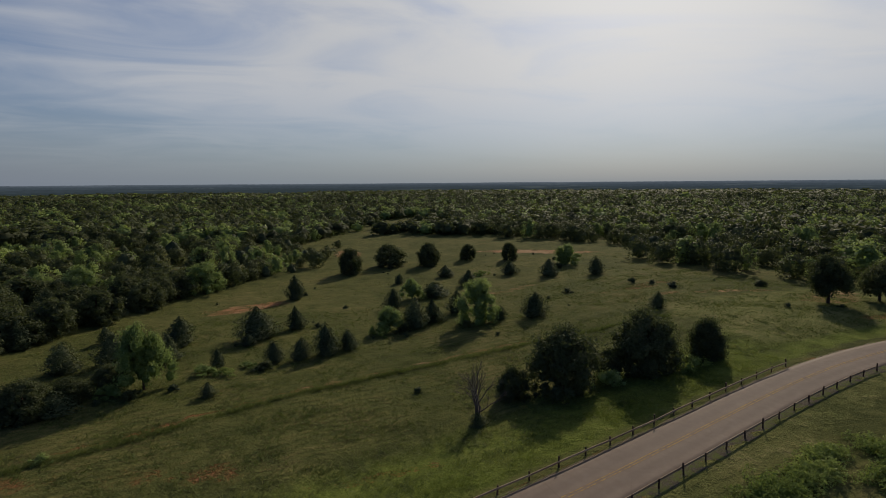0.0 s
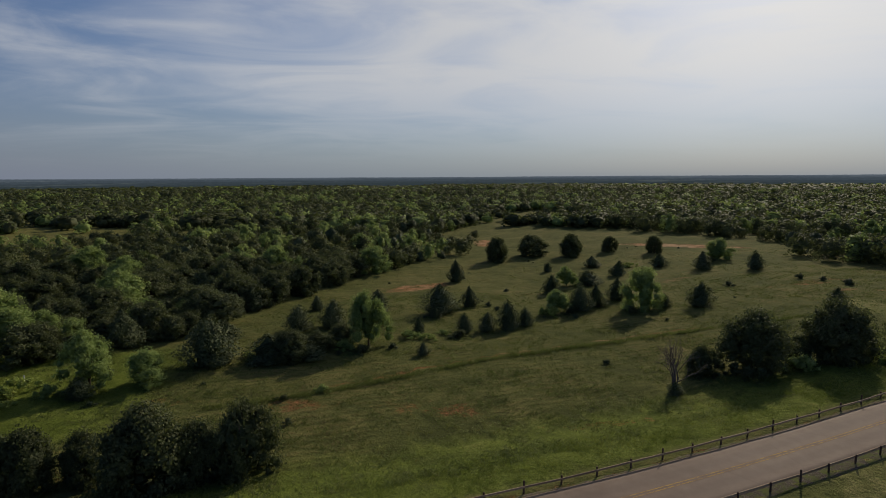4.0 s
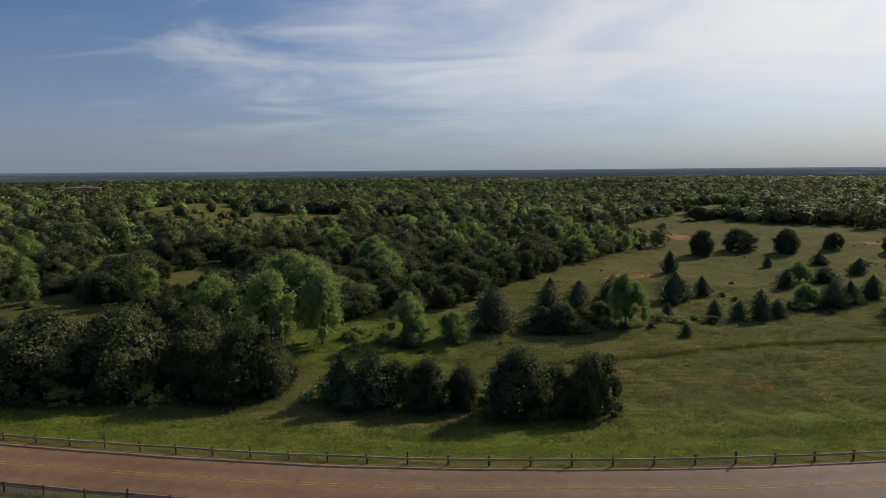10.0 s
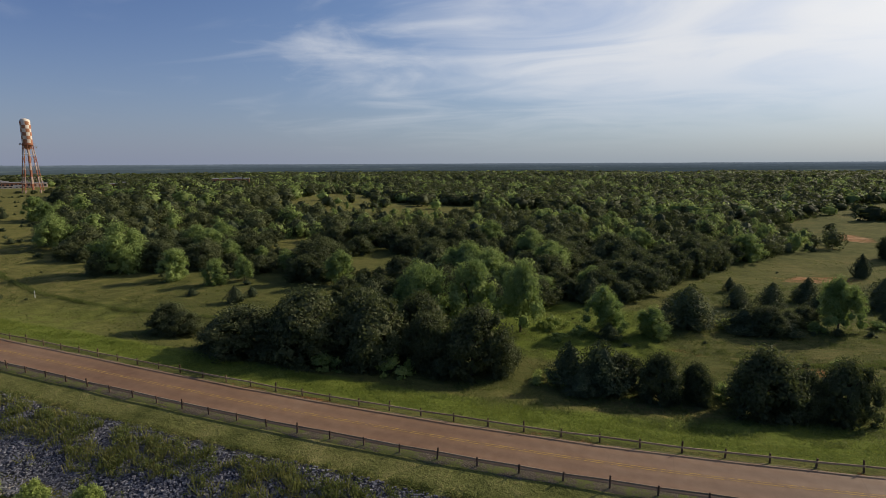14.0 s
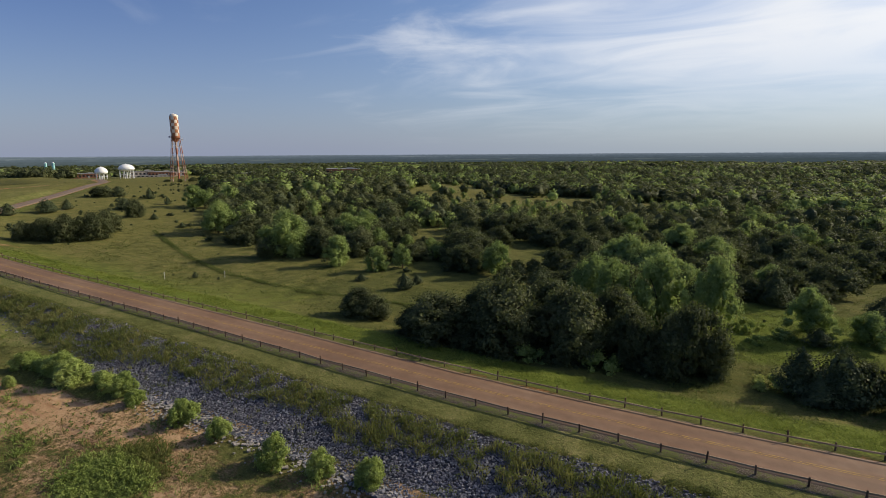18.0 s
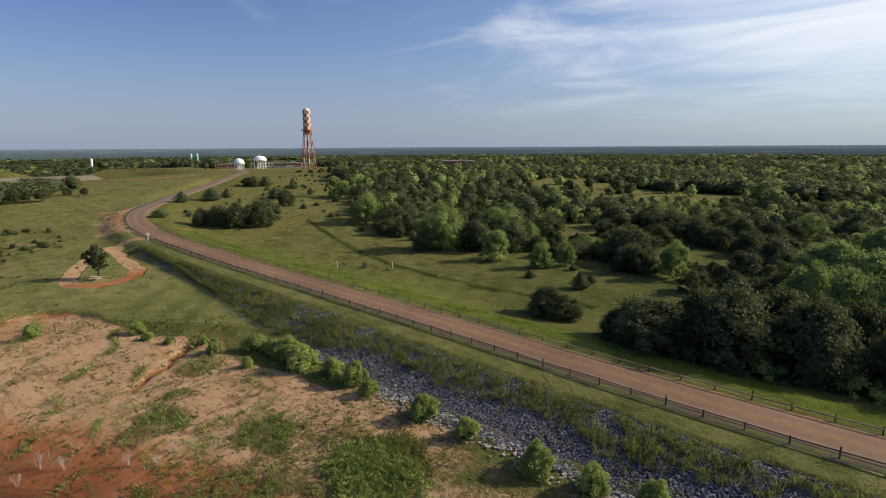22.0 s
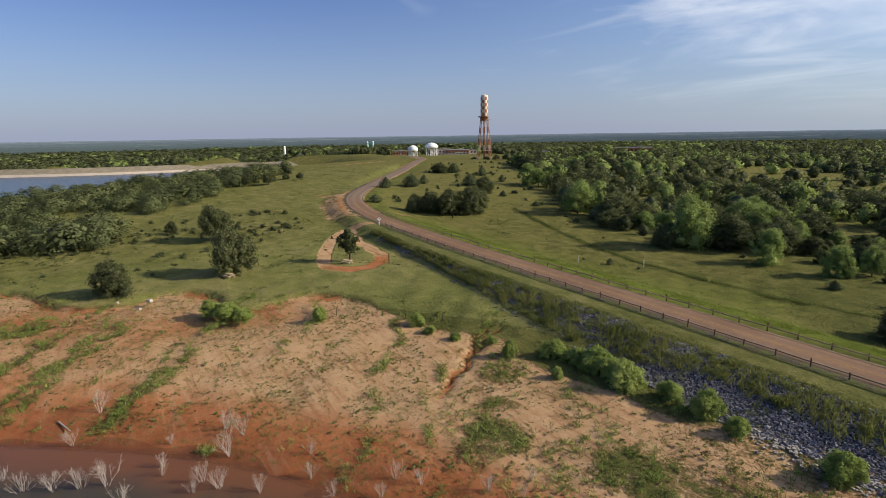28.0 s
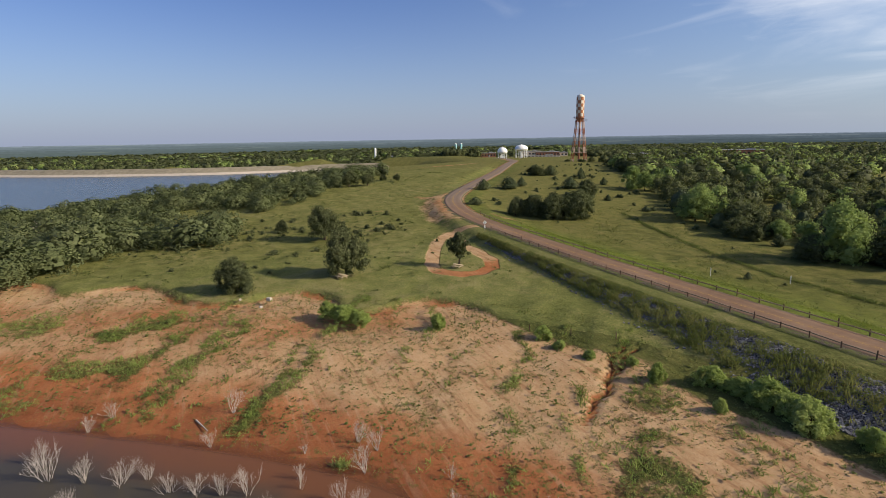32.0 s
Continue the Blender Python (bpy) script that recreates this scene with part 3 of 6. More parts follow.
    red = np.where(sandy, sm(17, 2, s0) * .85 + .42 * sm(-172, -195, x) * sm(45, 30, s0) + .1, np.where(d > 12, .5, .78 - .3 * sm(-225, -250, x))) 
    red = np.maximum(red, (.42 + .3 * ripple(x, y, 3.7)) * sm(-178, -190, x) * sandy * sm(edge + .6, edge - .4, s0) * sm(edge - 4, edge - 1.2, s0))
    red = np.maximum(red, np.minimum(1, g * 1.4))
    red = np.where((d > 12) & (x > -80) & (y < 75), .85, red)
    red = np.where(ds < 4, .48 * (1 - .95 * pale), red)
    # wet by the water; the gully borrows the same tint to be darker
    wet = np.maximum(np.maximum(sm(4.5, -1.0, s0), .6 * sm(10, 2, s0 + 2 * ripple(x, y, 5))) * sandy, g * .8)
    lush = sm(16 + 14 * sm(-60, -20, x), 9 + 4 * sm(-60, -20, x), d) * sm(3.5, 5.5, d) * (.9 - .28 * sm(-50, -15, x)) * (x > -240) + .85 * sm(-95, -78, x) * sm(-38, -58, x) * sm(45, 55, y) * sm(95, 75, y)
    lush = np.maximum(lush, .5 * ((d > 0) & (d < 45)) * sm(46, 22, d) * sm(-120, -150, x)) + .5 * np.clip(green, 0, 1)
    dry = sm(30, 45, y) * sm(75, 55, y) * .25 * sm(-60, -20, x) + .1 * sm(90, 150, y) + .42 * sm(-200, -300, x) + .28 * sm(-110, -150, x) * (d > 10) + .6 * sm(-185, -230, x) * sm(-9, -14, d) + .3 * sm(-135, -185, x) * sm(14, 24, d)
    mown = np.maximum(((d < -8) & (x < -150) & (s0 > 38)) * (1.0 - .5 * sm(-200, -250, x)), ((np.abs(d) > 3.4) & (np.abs(d) < 8.2)) * np.where(d < 0, .5 + .4 * sm(-150, -200, x), .25)) * (x > -420)
    mown = np.maximum(mown, .95 * sm(62, 80, x) * sm(100, 86, y) * sm(6, 12, d))
    stone = sm(7.6, 8.6, -d) * sm(0, -1.0, -d - riprap_toe(x) + 3.2 * sm(-140, -156, x)) * sm(-226, -180, x) * sm(-38, -50, x)
    for name, v in (("bare", bare), ("red", red), ("wet", wet), ("lush", lush), ("dry", dry), ("stone", stone), ("mown", mown)):
        mask_on(me, name, np.clip(v, 0, 1))
    tagged(new("ground", me), "rolling meadow of green grass with bare red clay and sand", "ground", kind="structure")


make_ground()


def strip(name, xs, offsets, lift, mat, label="", kind="structure", crown=0.0):
    """A ribbon along the road between offsets from its middle."""
    xs = np.asarray(xs)
    slope = (road_y(xs + 1) - road_y(xs - 1)) / 2
    k = 1 / np.sqrt(1 + slope ** 2)
    rows = []
    for o in offsets:
        rows.append(np.stack([xs - o * slope * k, road_y(xs) + o * k, road_z(xs) + lift - crown * abs(o)], 1))
    me = mesh_from(name, np.concatenate(rows), grid_quads(len(xs), len(offsets)), mat, True)
    mask_on(me, "across", np.repeat(offsets, len(xs)))
    return tagged(new(name, me), label, kind=kind)


along = np.concatenate([np.arange(-640, -320, 6.0), np.arange(-320, 140, 2.0), np.arange(140, 900, 12.0)])
road = strip("road", along, [-3.22, -3.12, -2.4, -1.35, 0, 1.35, 2.4, 3.12, 3.22], 0.06, ASPHALT, "reddish grey two-lane asphalt road along the embankment", crown=.012)
# the outer rows hang down as the slab's edge
co = np.empty(len(road.data.vertices) * 3, np.float32)
road.data.vertices.foreach_get("co", co)
co = co.reshape(9, -1, 3)
co[0, :, 2] -= .2
co[8, :, 2] -= .2
road.data.vertices.foreach_set("co", co.ravel())


def shoulder(side, edge, label):
    """Loose gravel that falls from the asphalt's edge to the turf."""
    xs = along[(along > -330) & (along < 150)]
    slope = (road_y(xs + 1) - road_y(xs - 1)) / 2
    k = 1 / np.sqrt(1 + slope ** 2)
    rng = np.random.default_rng(12)
    rows = []
    for f, z in ((0.0, .012), (.3, .0), (.75, -.05), (1.0, -.3)):
        o = side * (3.16 + edge * f) + (rng.normal(0, .09, len(xs)) if 0 < f < 1 else 0)
        px, py = xs - o * slope * k, road_y(xs) + o * k
        rows.append(np.stack([px, py, road_z(xs) + z], 1))
    quads = grid_quads(len(xs), 4)
    tagged(new("road_shoulder", mesh_from("road_shoulder", np.concatenate(rows), quads if side < 0 else quads[:, ::-1], GRAVEL, True)), label, "shoulder", kind="structure")


GRAVEL = gravel_material()
shoulder(-1, 1.5, "grey-brown gravel shoulder between the road and the guard rail")
shoulder(1, .4, "narrow grey-brown gravel edge of the road")
for o in (-.15, .15):
    strip("centre_line", along[along > -420], [o - .055, o + .055], 0.068, PAINT, "worn double yellow centre line on the road")


def water(name, x0, x1, y0, y1, z, mat, label, nx, ny):
    gx, gy = np.linspace(x0, x1, nx), np.linspace(y0, y1, ny)
    x, y = [a.ravel() for a in np.meshgrid(gx, gy)]
    me = mesh_from(name, np.stack([x, y, np.full_like(x, z)], 1), grid_quads(nx, ny), mat, True)
    mask_on(me, "deep", sm(0.0, 1.05, z - height(x, y)))
    return tagged(new(name, me), label, "water", kind="structure")


water("water_pond", -215, 150, -420, 0, WATER_Z, POND, "shallow muddy red-brown water of the drawn-down lake", 190, 190)
water("water_lake", -1000, -255, -700, 220, WATER_Z - .05, LAKE, "calm blue-grey lake water below the far dam", 60, 60)


def make_dam():
    """The far dam: a long berm faced with pale stone."""
    k = np.linspace(0, 1, 60)
    cy = -640 + 860 * k
    cx = eased(cy, np.array([-640, -242, -186, -135, -85, -36, 6, 50, 73, 128, 200]), dam_x(np.array([-640, -242, -186, -135, -85, -36, 6, 50, 73, 128, 200])), 20)
    top = np.full(60, 7.2) + .8 * sm(.75, .95, k)
    n = np.array([.96, -.28])
    rows = []
    for o, z in ((24, -2.0), (17.5, WATER_Z), (13.5, WATER_Z + 1.9), (3, 1.0), (-3, 1.0), (-20, 0.0)):
        zz = np.where(abs(o) == 3, top, z) if abs(o) == 3 else np.full(60, z)
        rows.append(np.stack([cx + n[0] * o, cy + n[1] * o, zz], 1))
    v = np.concatenate(rows)
    me = mesh_from("dam", v, grid_quads(60, 6), plain("dam_stone", (0.23, 0.2, 0.145), .95, .25, .75, bump=.8), False)
    me.materials.append(plain("washed_stone", (0.44, 0.38, 0.32), .95, .3, .5, bump=.6))
    me.polygons.foreach_set("material_index", np.repeat([0, 1, 0, 0, 0], 59).astype(np.int32))
    tagged(new("dam", me), "long pale stone-faced earth dam across the lake", "dam", kind="structure")


make_dam()


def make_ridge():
    """The wooded backdrop that closes the horizon all round: one rise behind another, paler and bluer with distance
    because haze is put into their glow.
    """
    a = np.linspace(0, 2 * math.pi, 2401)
    # radius, top, roughness, and a glow colour with the distance's haze mixed in
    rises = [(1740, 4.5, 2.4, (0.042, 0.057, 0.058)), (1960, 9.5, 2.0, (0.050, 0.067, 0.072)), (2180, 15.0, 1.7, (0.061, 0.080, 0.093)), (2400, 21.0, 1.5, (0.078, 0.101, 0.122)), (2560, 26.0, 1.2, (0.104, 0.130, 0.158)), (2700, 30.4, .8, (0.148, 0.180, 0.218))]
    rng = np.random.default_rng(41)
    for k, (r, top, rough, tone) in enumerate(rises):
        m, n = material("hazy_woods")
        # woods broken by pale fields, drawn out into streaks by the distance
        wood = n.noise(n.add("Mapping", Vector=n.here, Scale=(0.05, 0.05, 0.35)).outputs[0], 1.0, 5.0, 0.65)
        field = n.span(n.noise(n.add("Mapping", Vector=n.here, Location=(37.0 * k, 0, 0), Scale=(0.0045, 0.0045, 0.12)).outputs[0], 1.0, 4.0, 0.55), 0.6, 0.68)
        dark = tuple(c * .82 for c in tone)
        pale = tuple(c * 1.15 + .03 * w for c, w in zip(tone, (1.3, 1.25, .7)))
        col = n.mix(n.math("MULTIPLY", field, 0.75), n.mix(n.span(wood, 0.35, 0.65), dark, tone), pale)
        # the rise emits this colour itself, to carry the painted haze
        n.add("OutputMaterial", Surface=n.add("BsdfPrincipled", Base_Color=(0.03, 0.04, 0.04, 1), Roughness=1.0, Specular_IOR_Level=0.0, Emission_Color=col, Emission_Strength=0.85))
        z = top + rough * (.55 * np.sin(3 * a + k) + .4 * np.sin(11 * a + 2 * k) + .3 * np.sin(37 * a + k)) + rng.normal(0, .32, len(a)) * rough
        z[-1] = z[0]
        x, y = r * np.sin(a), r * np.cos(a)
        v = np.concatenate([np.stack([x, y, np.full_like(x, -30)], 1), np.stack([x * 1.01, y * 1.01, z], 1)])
        tagged(new("backdrop", mesh_from("backdrop", v, grid_quads(len(a), 2), m, True)), "low wooded backdrop along the horizon with blue-green haze in its own glow", "hills", kind="structure")


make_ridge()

# ---- foliage shapes ----
CUBE = [(i, j, k) for i in (-1, 0, 1) for j in (-1, 0, 1) for k in (-1, 0, 1) if (i, j, k) != (0, 0, 0)]


def ball():
    """A sphere of 26 points and 24 four-cornered faces."""
    idx = {c: i for i, c in enumerate(CUBE)}
    quads = []
    for axis in range(3):
        for side in (-1, 1):
            for a in (-1, 0):
                for b in (-1, 0):
                    q = []
                    for da, db in ((0, 0), (1, 0), (1, 1), (0, 1)):
                        c = [0, 0, 0]
                        c[axis], c[(axis + 1) % 3], c[(axis + 2) % 3] = side, a + da, b + db
                        q.append(idx[tuple(c)])
                    quads.append(q if side > 0 else q[::-1])
    v = np.array(CUBE, float)
    return v / np.linalg.norm(v, axis=1)[:, None], np.array(quads)


BALL_V, BALL_F = ball()


def leaf_quads(rng, at, out, size, tall=1.0):
    """One bent, randomly turned four-cornered clump of leaves at each place, facing roughly along out."""
    n = len(at)
    out = out + rng.normal(0, .55, (n, 3))
    out /= np.linalg.norm(out, axis=1)[:, None] + 1e-9
    side = np.cross(out, rng.normal(0, 1, (n, 3)))
    side /= np.linalg.norm(side, axis=1)[:, None] + 1e-9
    up = np.cross(out, side)
    s = size * rng.uniform(.6, 1.35, (n, 1))
    t = s * tall * rng.uniform(.6, 1.1, (n, 1))
    bend = out * s * rng.uniform(-.3, .3, (n, 1))
    v = np.stack([at - side * s + bend, at - up * t, at + side * s + bend * .5, at + up * t], 1)
    return v.reshape(-1, 3), np.arange(4 * n).reshape(n, 4)


def merge(pieces):
    verts, quads, k = [], [], 0
    for v, q in pieces:
        verts.append(v)
        quads.append(q + k)
        k += len(v)
    return np.concatenate(verts), np.concatenate(quads)


def sphere_dirs(rng, n):
    v = rng.normal(0, 1, (n, 3))
    return v / np.linalg.norm(v, axis=1)[:, None]


def shell(rng, centre, radii):
    """A rough inner mass of leaves: two dozen loose tilted sheets round a centre."""
    v = BALL_V * rng.uniform(.85, 1.12, (len(BALL_V), 1)) * np.asarray(radii)
    f = v[BALL_F]
    mid = f.mean(1, keepdims=True)
    f = mid + (f - mid) * rng.uniform(1.0, 1.35, (len(f), 1, 1)) + rng.normal(0, .16, f.shape) * np.asarray(radii)
    return f.reshape(-1, 3) + np.asarray(centre), np.arange(4 * len(f)).reshape(-1, 4)


def round_crown(seed, leaves, size, blobs, base=.0, wide=.5, lump=.3, core=.72, heart=.62, tall=1.0, fine=True, flat=1.0):
    """A broad crown in a tree one metre high: many leafy clumps of several sizes set over a dome, uneven in outline."""
    rng = np.random.default_rng(seed)
    squash = rng.uniform(.86, 1.14, 2)
    lean = rng.normal(0, .05, 2)
    sway = rng.uniform(0, 6.3, 3)
    t = (np.arange(blobs) + rng.uniform(.2, .8, blobs)) / blobs
    a = np.arange(blobs) * 2.39996 + rng.normal(0, .35, blobs)
    girth = np.where(t > .3, np.sqrt(np.clip(1 - ((t - .3) / .72) ** 2, 0, 1)), .84 + .16 * t / .3)
    girth = girth * (1 + lump * .45 * np.sin(2 * a + sway[0]) * (1 - t) + lump * .5 * np.sin(3 * a + sway[1]))
    big = wide * (.52 if blobs < 9 else .36 if blobs < 40 else .29) * rng.uniform(.55, 1.3, blobs)
    r = np.maximum(wide * girth - big * .75, 0) * rng.uniform(.78, 1.08, blobs)
    z = base + (1 - base) * t * rng.uniform(.9, 1.04, blobs) * (1 - .28 * wide * (t > .5))
    mid = np.stack([np.cos(a) * r * squash[0] + lean[0] * t, np.sin(a) * r * squash[1] + lean[1] * t, z], 1)
    share = rng.choice(blobs, leaves, p=big ** 2 / np.sum(big ** 2))
    out = sphere_dirs(rng, leaves)
    axis = mid - np.array([0, 0, base + .3 * (1 - base)])
    axis /= np.linalg.norm(axis, axis=1)[:, None] + 1e-9
    out = out + axis[share] * .75 + np.array([0, 0, .2])
    out /= np.linalg.norm(out, axis=1)[:, None]
    reach = big[share] * (.62 + .72 * rng.random(leaves) ** 1.3)
    at = mid[share] + out * reach[:, None] * np.array([1, 1, .86 * flat])
    at[:, 2] = np.maximum(at[:, 2], base * .7)
    pieces = [leaf_quads(rng, at, out, size, tall)]
    if heart and leaves > 500:
        k = 420 if leaves > 1000 else 190
        way = sphere_dirs(rng, k)
        pieces.append(leaf_quads(rng, way * np.array([wide * heart * squash[0], wide * heart * squash[1], (1 - base) * .4]) * rng.uniform(.75, 1.0, (k, 1)) + np.array([0, 0, base + .43 * (1 - base)]), way, .055 if leaves > 1000 else .07))
    elif heart:
        pieces.append(shell(rng, (0, 0, base + .43 * (1 - base)), (wide * heart * .92 * squash[0], wide * heart * .92 * squash[1], (1 - base) * .38)))
    if core and fine:
        for m, k in zip(mid, big):
            pieces.append(shell(rng, m, np.array([k, k, k * .85]) * core))
    return merge(pieces)


def cone_crown(seed, leaves, size, wide=.36, core=.78, point=1.0):
    """A redcedar: dense, clothed to the ground, one metre high; point sets how sharp its top is."""
    rng = np.random.default_rng(seed)
    belly = rng.uniform(.16, .34)
    lump = rng.uniform(0, 6.3, 6)
    tilt = rng.normal(0, .05, 2)
    tips = rng.uniform(.86, 1.06, 9)
    def radius(z, a):
        body = wide * np.minimum(1, (z + .06) / belly) ** .6 * np.clip(1 - z ** 2.2, 0, 1) ** point
        return body * (1 + .2 * np.sin(2 * a + lump[0] + 4 * z) + .13 * np.sin(3 * a + lump[3] - 6 * z) + .13 * np.sin(5 * a + lump[1] - 11 * z) + .1 * np.sin(17 * z + lump[2] + 2 * a))
    z = 1 - np.sqrt(rng.uniform(0.0, 1, leaves))
    z = np.where(rng.random(leaves) < .35, rng.uniform(0, 1, leaves), z)
    a = rng.uniform(0, 2 * math.pi, leaves)
    r = radius(z, a) * rng.uniform(.7, 1.2, leaves)
    at = np.stack([np.cos(a) * r + tilt[0] * z, np.sin(a) * r + tilt[1] * z, z * tips[(a * 1.43).astype(int) % 9]], 1)
    out = np.stack([np.cos(a), np.sin(a), np.full(leaves, .5)], 1)
    pieces = [leaf_quads(rng, at, out, size, 1.5)]
    rings, seg = 7, 9
    zz, aa = np.meshgrid(np.linspace(0.0, .9, rings), np.linspace(0, 2 * math.pi, seg, endpoint=False), indexing="ij")
    rr = radius(zz, aa) * core * rng.uniform(.8, 1.1, (rings, seg))
    v = np.stack([np.cos(aa) * rr + tilt[0] * zz, np.sin(aa) * rr + tilt[1] * zz, zz * .97], 2).reshape(-1, 3)
    q = [[i * seg + j, i * seg + (j + 1) % seg, (i + 1) * seg + (j + 1) % seg, (i + 1) * seg + j] for i in range(rings - 1) for j in range(seg)]
    pieces.append((v, np.array(q)))
    return merge(pieces)


def limb(points, radii, seg=6):
    """A tapering tube through points."""
    pts = [np.array(p, float) for p in points]
    v, q = [], []
    for i, (p, r) in enumerate(zip(pts, radii)):
        d = pts[min(i + 1, len(pts) - 1)] - pts[max(i - 1, 0)]
        d /= np.linalg.norm(d) + 1e-9
        s = np.cross(d, (0.3, .9, .2))
        s /= np.linalg.norm(s) + 1e-9
        t = np.cross(d, s)
        for j in range(seg):
            a = 2 * math.pi * j / seg
            v.append(p + r * (math.cos(a) * s + math.sin(a) * t))
    for i in range(len(pts) - 1):
        for j in range(seg):
            q.append([i * seg + j, i * seg + (j + 1) % seg, (i + 1) * seg + (j + 1) % seg, (i + 1) * seg + j])
    return np.array(v), np.array(q)


def trunk_shape(seed, thick=.03, fork=.3, limbs=6, spread=.33, top=.8):
    """A leaning, forking trunk with limbs, one metre high."""
    rng = np.random.default_rng(seed)
    lean = rng.normal(0, .03, 2)
    pieces = [limb([(0, 0, -.06), (lean[0] * .3, lean[1] * .3, fork * .5), (lean[0], lean[1], fork), (lean[0] * 2, lean[1] * 2, top)], [thick * 1.35, thick, thick * .85, thick * .2])]
    for i in range(limbs):
        a = 2 * math.pi * (i + rng.uniform(-.3, .3)) / limbs
        z0 = fork * rng.uniform(.75, 1.5)
        r, z1 = spread * rng.uniform(.6, 1.1), rng.uniform(z0 + .15, top)
        c = np.array([math.cos(a), math.sin(a)])
        pieces.append(limb([(lean[0], lean[1], z0), (*(c * r * .5 + lean), z0 + (z1 - z0) * .62), (*(c * r + lean), z1)], [thick * .55, thick * .36, thick * .1], 5))
    return merge(pieces)


def bare_tree(seed, stems, forks, spread, thick, lean=.25):
    """A leafless tree or bush, one metre high: stems that fork again and again."""
    rng = np.random.default_rng(seed)
    pieces = []
    def grow(p, d, length, r, level):
        mid = p + d * length * .5 + rng.normal(0, .03, 3) * length
        end = p + d * length + rng.normal(0, .04, 3) * length
        pieces.append(limb([p, mid, end], [r, r * .8, r * .55], 4))
        if level > 0:
            for i in range(rng.integers(2, 4)):
                nd = d + rng.normal(0, spread, 3) + np.array([0, 0, .12])
                grow(mid + (end - mid) * rng.uniform(.2, 1), nd / np.linalg.norm(nd), length * rng.uniform(.55, .8), r * .55, level - 1)
    for i in range(stems):
        d = np.array([*rng.normal(0, lean, 2), 1.0])
        grow(np.array([*rng.normal(0, .03, 2), -.05]), d / np.linalg.norm(d), .42, thick, forks)
    return merge(pieces)


def part(name, me, parent, label=""):
    ob = new(name, me)
    ob.parent = parent
    return tagged(ob, label)


def tree_model(name, trunk, crown, crown_mat, label, category="tree", bark=None):
    """A tree one metre high: an empty with a trunk and a crown."""
    base = tagged(new(name), label, category)
    if trunk:
        part("trunk", mesh_from("trunk", *trunk, bark or BARK, True), base)
    if crown:
        part("crown", mesh_from("crown", *crown, crown_mat), base)
    return base


used_models = set()


def plant(model, x, y, h, w=None, turn=None, sink=0.05, group="", label=""):
    """Sets a model h metres high (w: how many times wider than grown) on the ground."""
    z = float(height(x, y)) - sink
    turn = random.uniform(0, 360) if turn is None else turn
    k = h * (w or 1.0)
    m = Matrix.LocRotScale((x, y, z), Euler((0, 0, radians(turn))), (k, k, h))
    if model.name not in used_models:
        used_models.add(model.name)
        ob = model
        ob.matrix_basis = m
    else:
        ob = copy_thing(model, Matrix.Identity(4))
        ob.matrix_basis = m
    return tagged(ob, label, group=group)


OAKS = [tree_model("oak_tree", trunk_shape(10 + i), round_crown(20 + i, 6600, .016, 72 + 6 * i, -.02, .51 + .02 * (i % 3), .36, .5, .66), OAK, "dark green bushy post oak with a lumpy crown") for i in range(5)]
WOODOAKS = [tree_model("oak_tree", trunk_shape(12 + i), round_crown(120 + i, 2600, .021, 30 + 2 * i, .0, .54, .5, .6), OAK, "dark green post oak at the edge of the woods") for i in range(5)]
TALLOAKS = [tree_model("oak_tree", trunk_shape(15 + i, .035, .3, 7, .36), round_crown(25 + i, 5600, .0185, 52, (.28, .2, .1)[i], .52, .35, .55, .6), OAK, "spreading dark oak with a short clear trunk") for i in range(3)]
ELMS = [tree_model("elm_tree", trunk_shape(30 + i, .022, .25, 8, .3), round_crown(35 + i, 4600, .0155, 27 + 3 * i, (.0, .03, .14, .18)[i], .45, .5, .6, .36), LIGHT, "light green elm with an airy crown") for i in range(4)]
CEDARS = [tree_model("cedar_tree", trunk_shape(40 + i, .02, .3, 0), cone_crown(45 + i, 3200, .0185, .37 + .04 * (i % 3), .6, (1.05, .62, .8, .5, .92, .7)[i]), CEDAR, "dense dark green redcedar clothed to the ground") for i in range(6)]
WILLOWS = [tree_model("willow_shrub", trunk_shape(50 + i, .03, .15, 6, .35, .6), round_crown(55 + i, 5200, .0175, 60, -.05, .54, .5, .5, .62, tall=2.4), SHRUB, "bright green bushy willow shrub on the bank", "shrub") for i in range(4)]
BRUSH = [tree_model("bush", None, round_crown(65 + i, 700, .05, 18, -.05, .95, .9, .55, 0, flat=.8), (LIGHT, RANK, OAK)[i], "low green bush of mixed brush in the meadow", "bush") for i in range(3)]

# x, y, height, width of each tree that stands by itself
CEDAR_EAST = [(1.3, 146.6, 6.5, 5.1), (32.0, 157.3, 3.2, 2.8), (48.7, 98.7, 5.2, 4.8), (72.1, 90.1, 3.5, 3.0), (85.6, 133.7, 5.2, 4.3), (73.9, 140.1, 4.9, 6.0), (66.1, 151.4, 4.2, 4.6), (41.9, 100.8, 3.1, 2.6), (49.2, 143.5, 4.5, 4.9), (48.2, 160.8, 3.7, 5.4), (36.8, 133.4, 3.9, 6.8), (12.9, 129.5, 1.0, 1.3), (23.9, 125.6, 5.0, 3.9), (24.2, 103.9, 6.1, 4.7), (29.0, 106.5, 5.0, 4.3), (36.1, 112.4, 5.1, 3.9)]
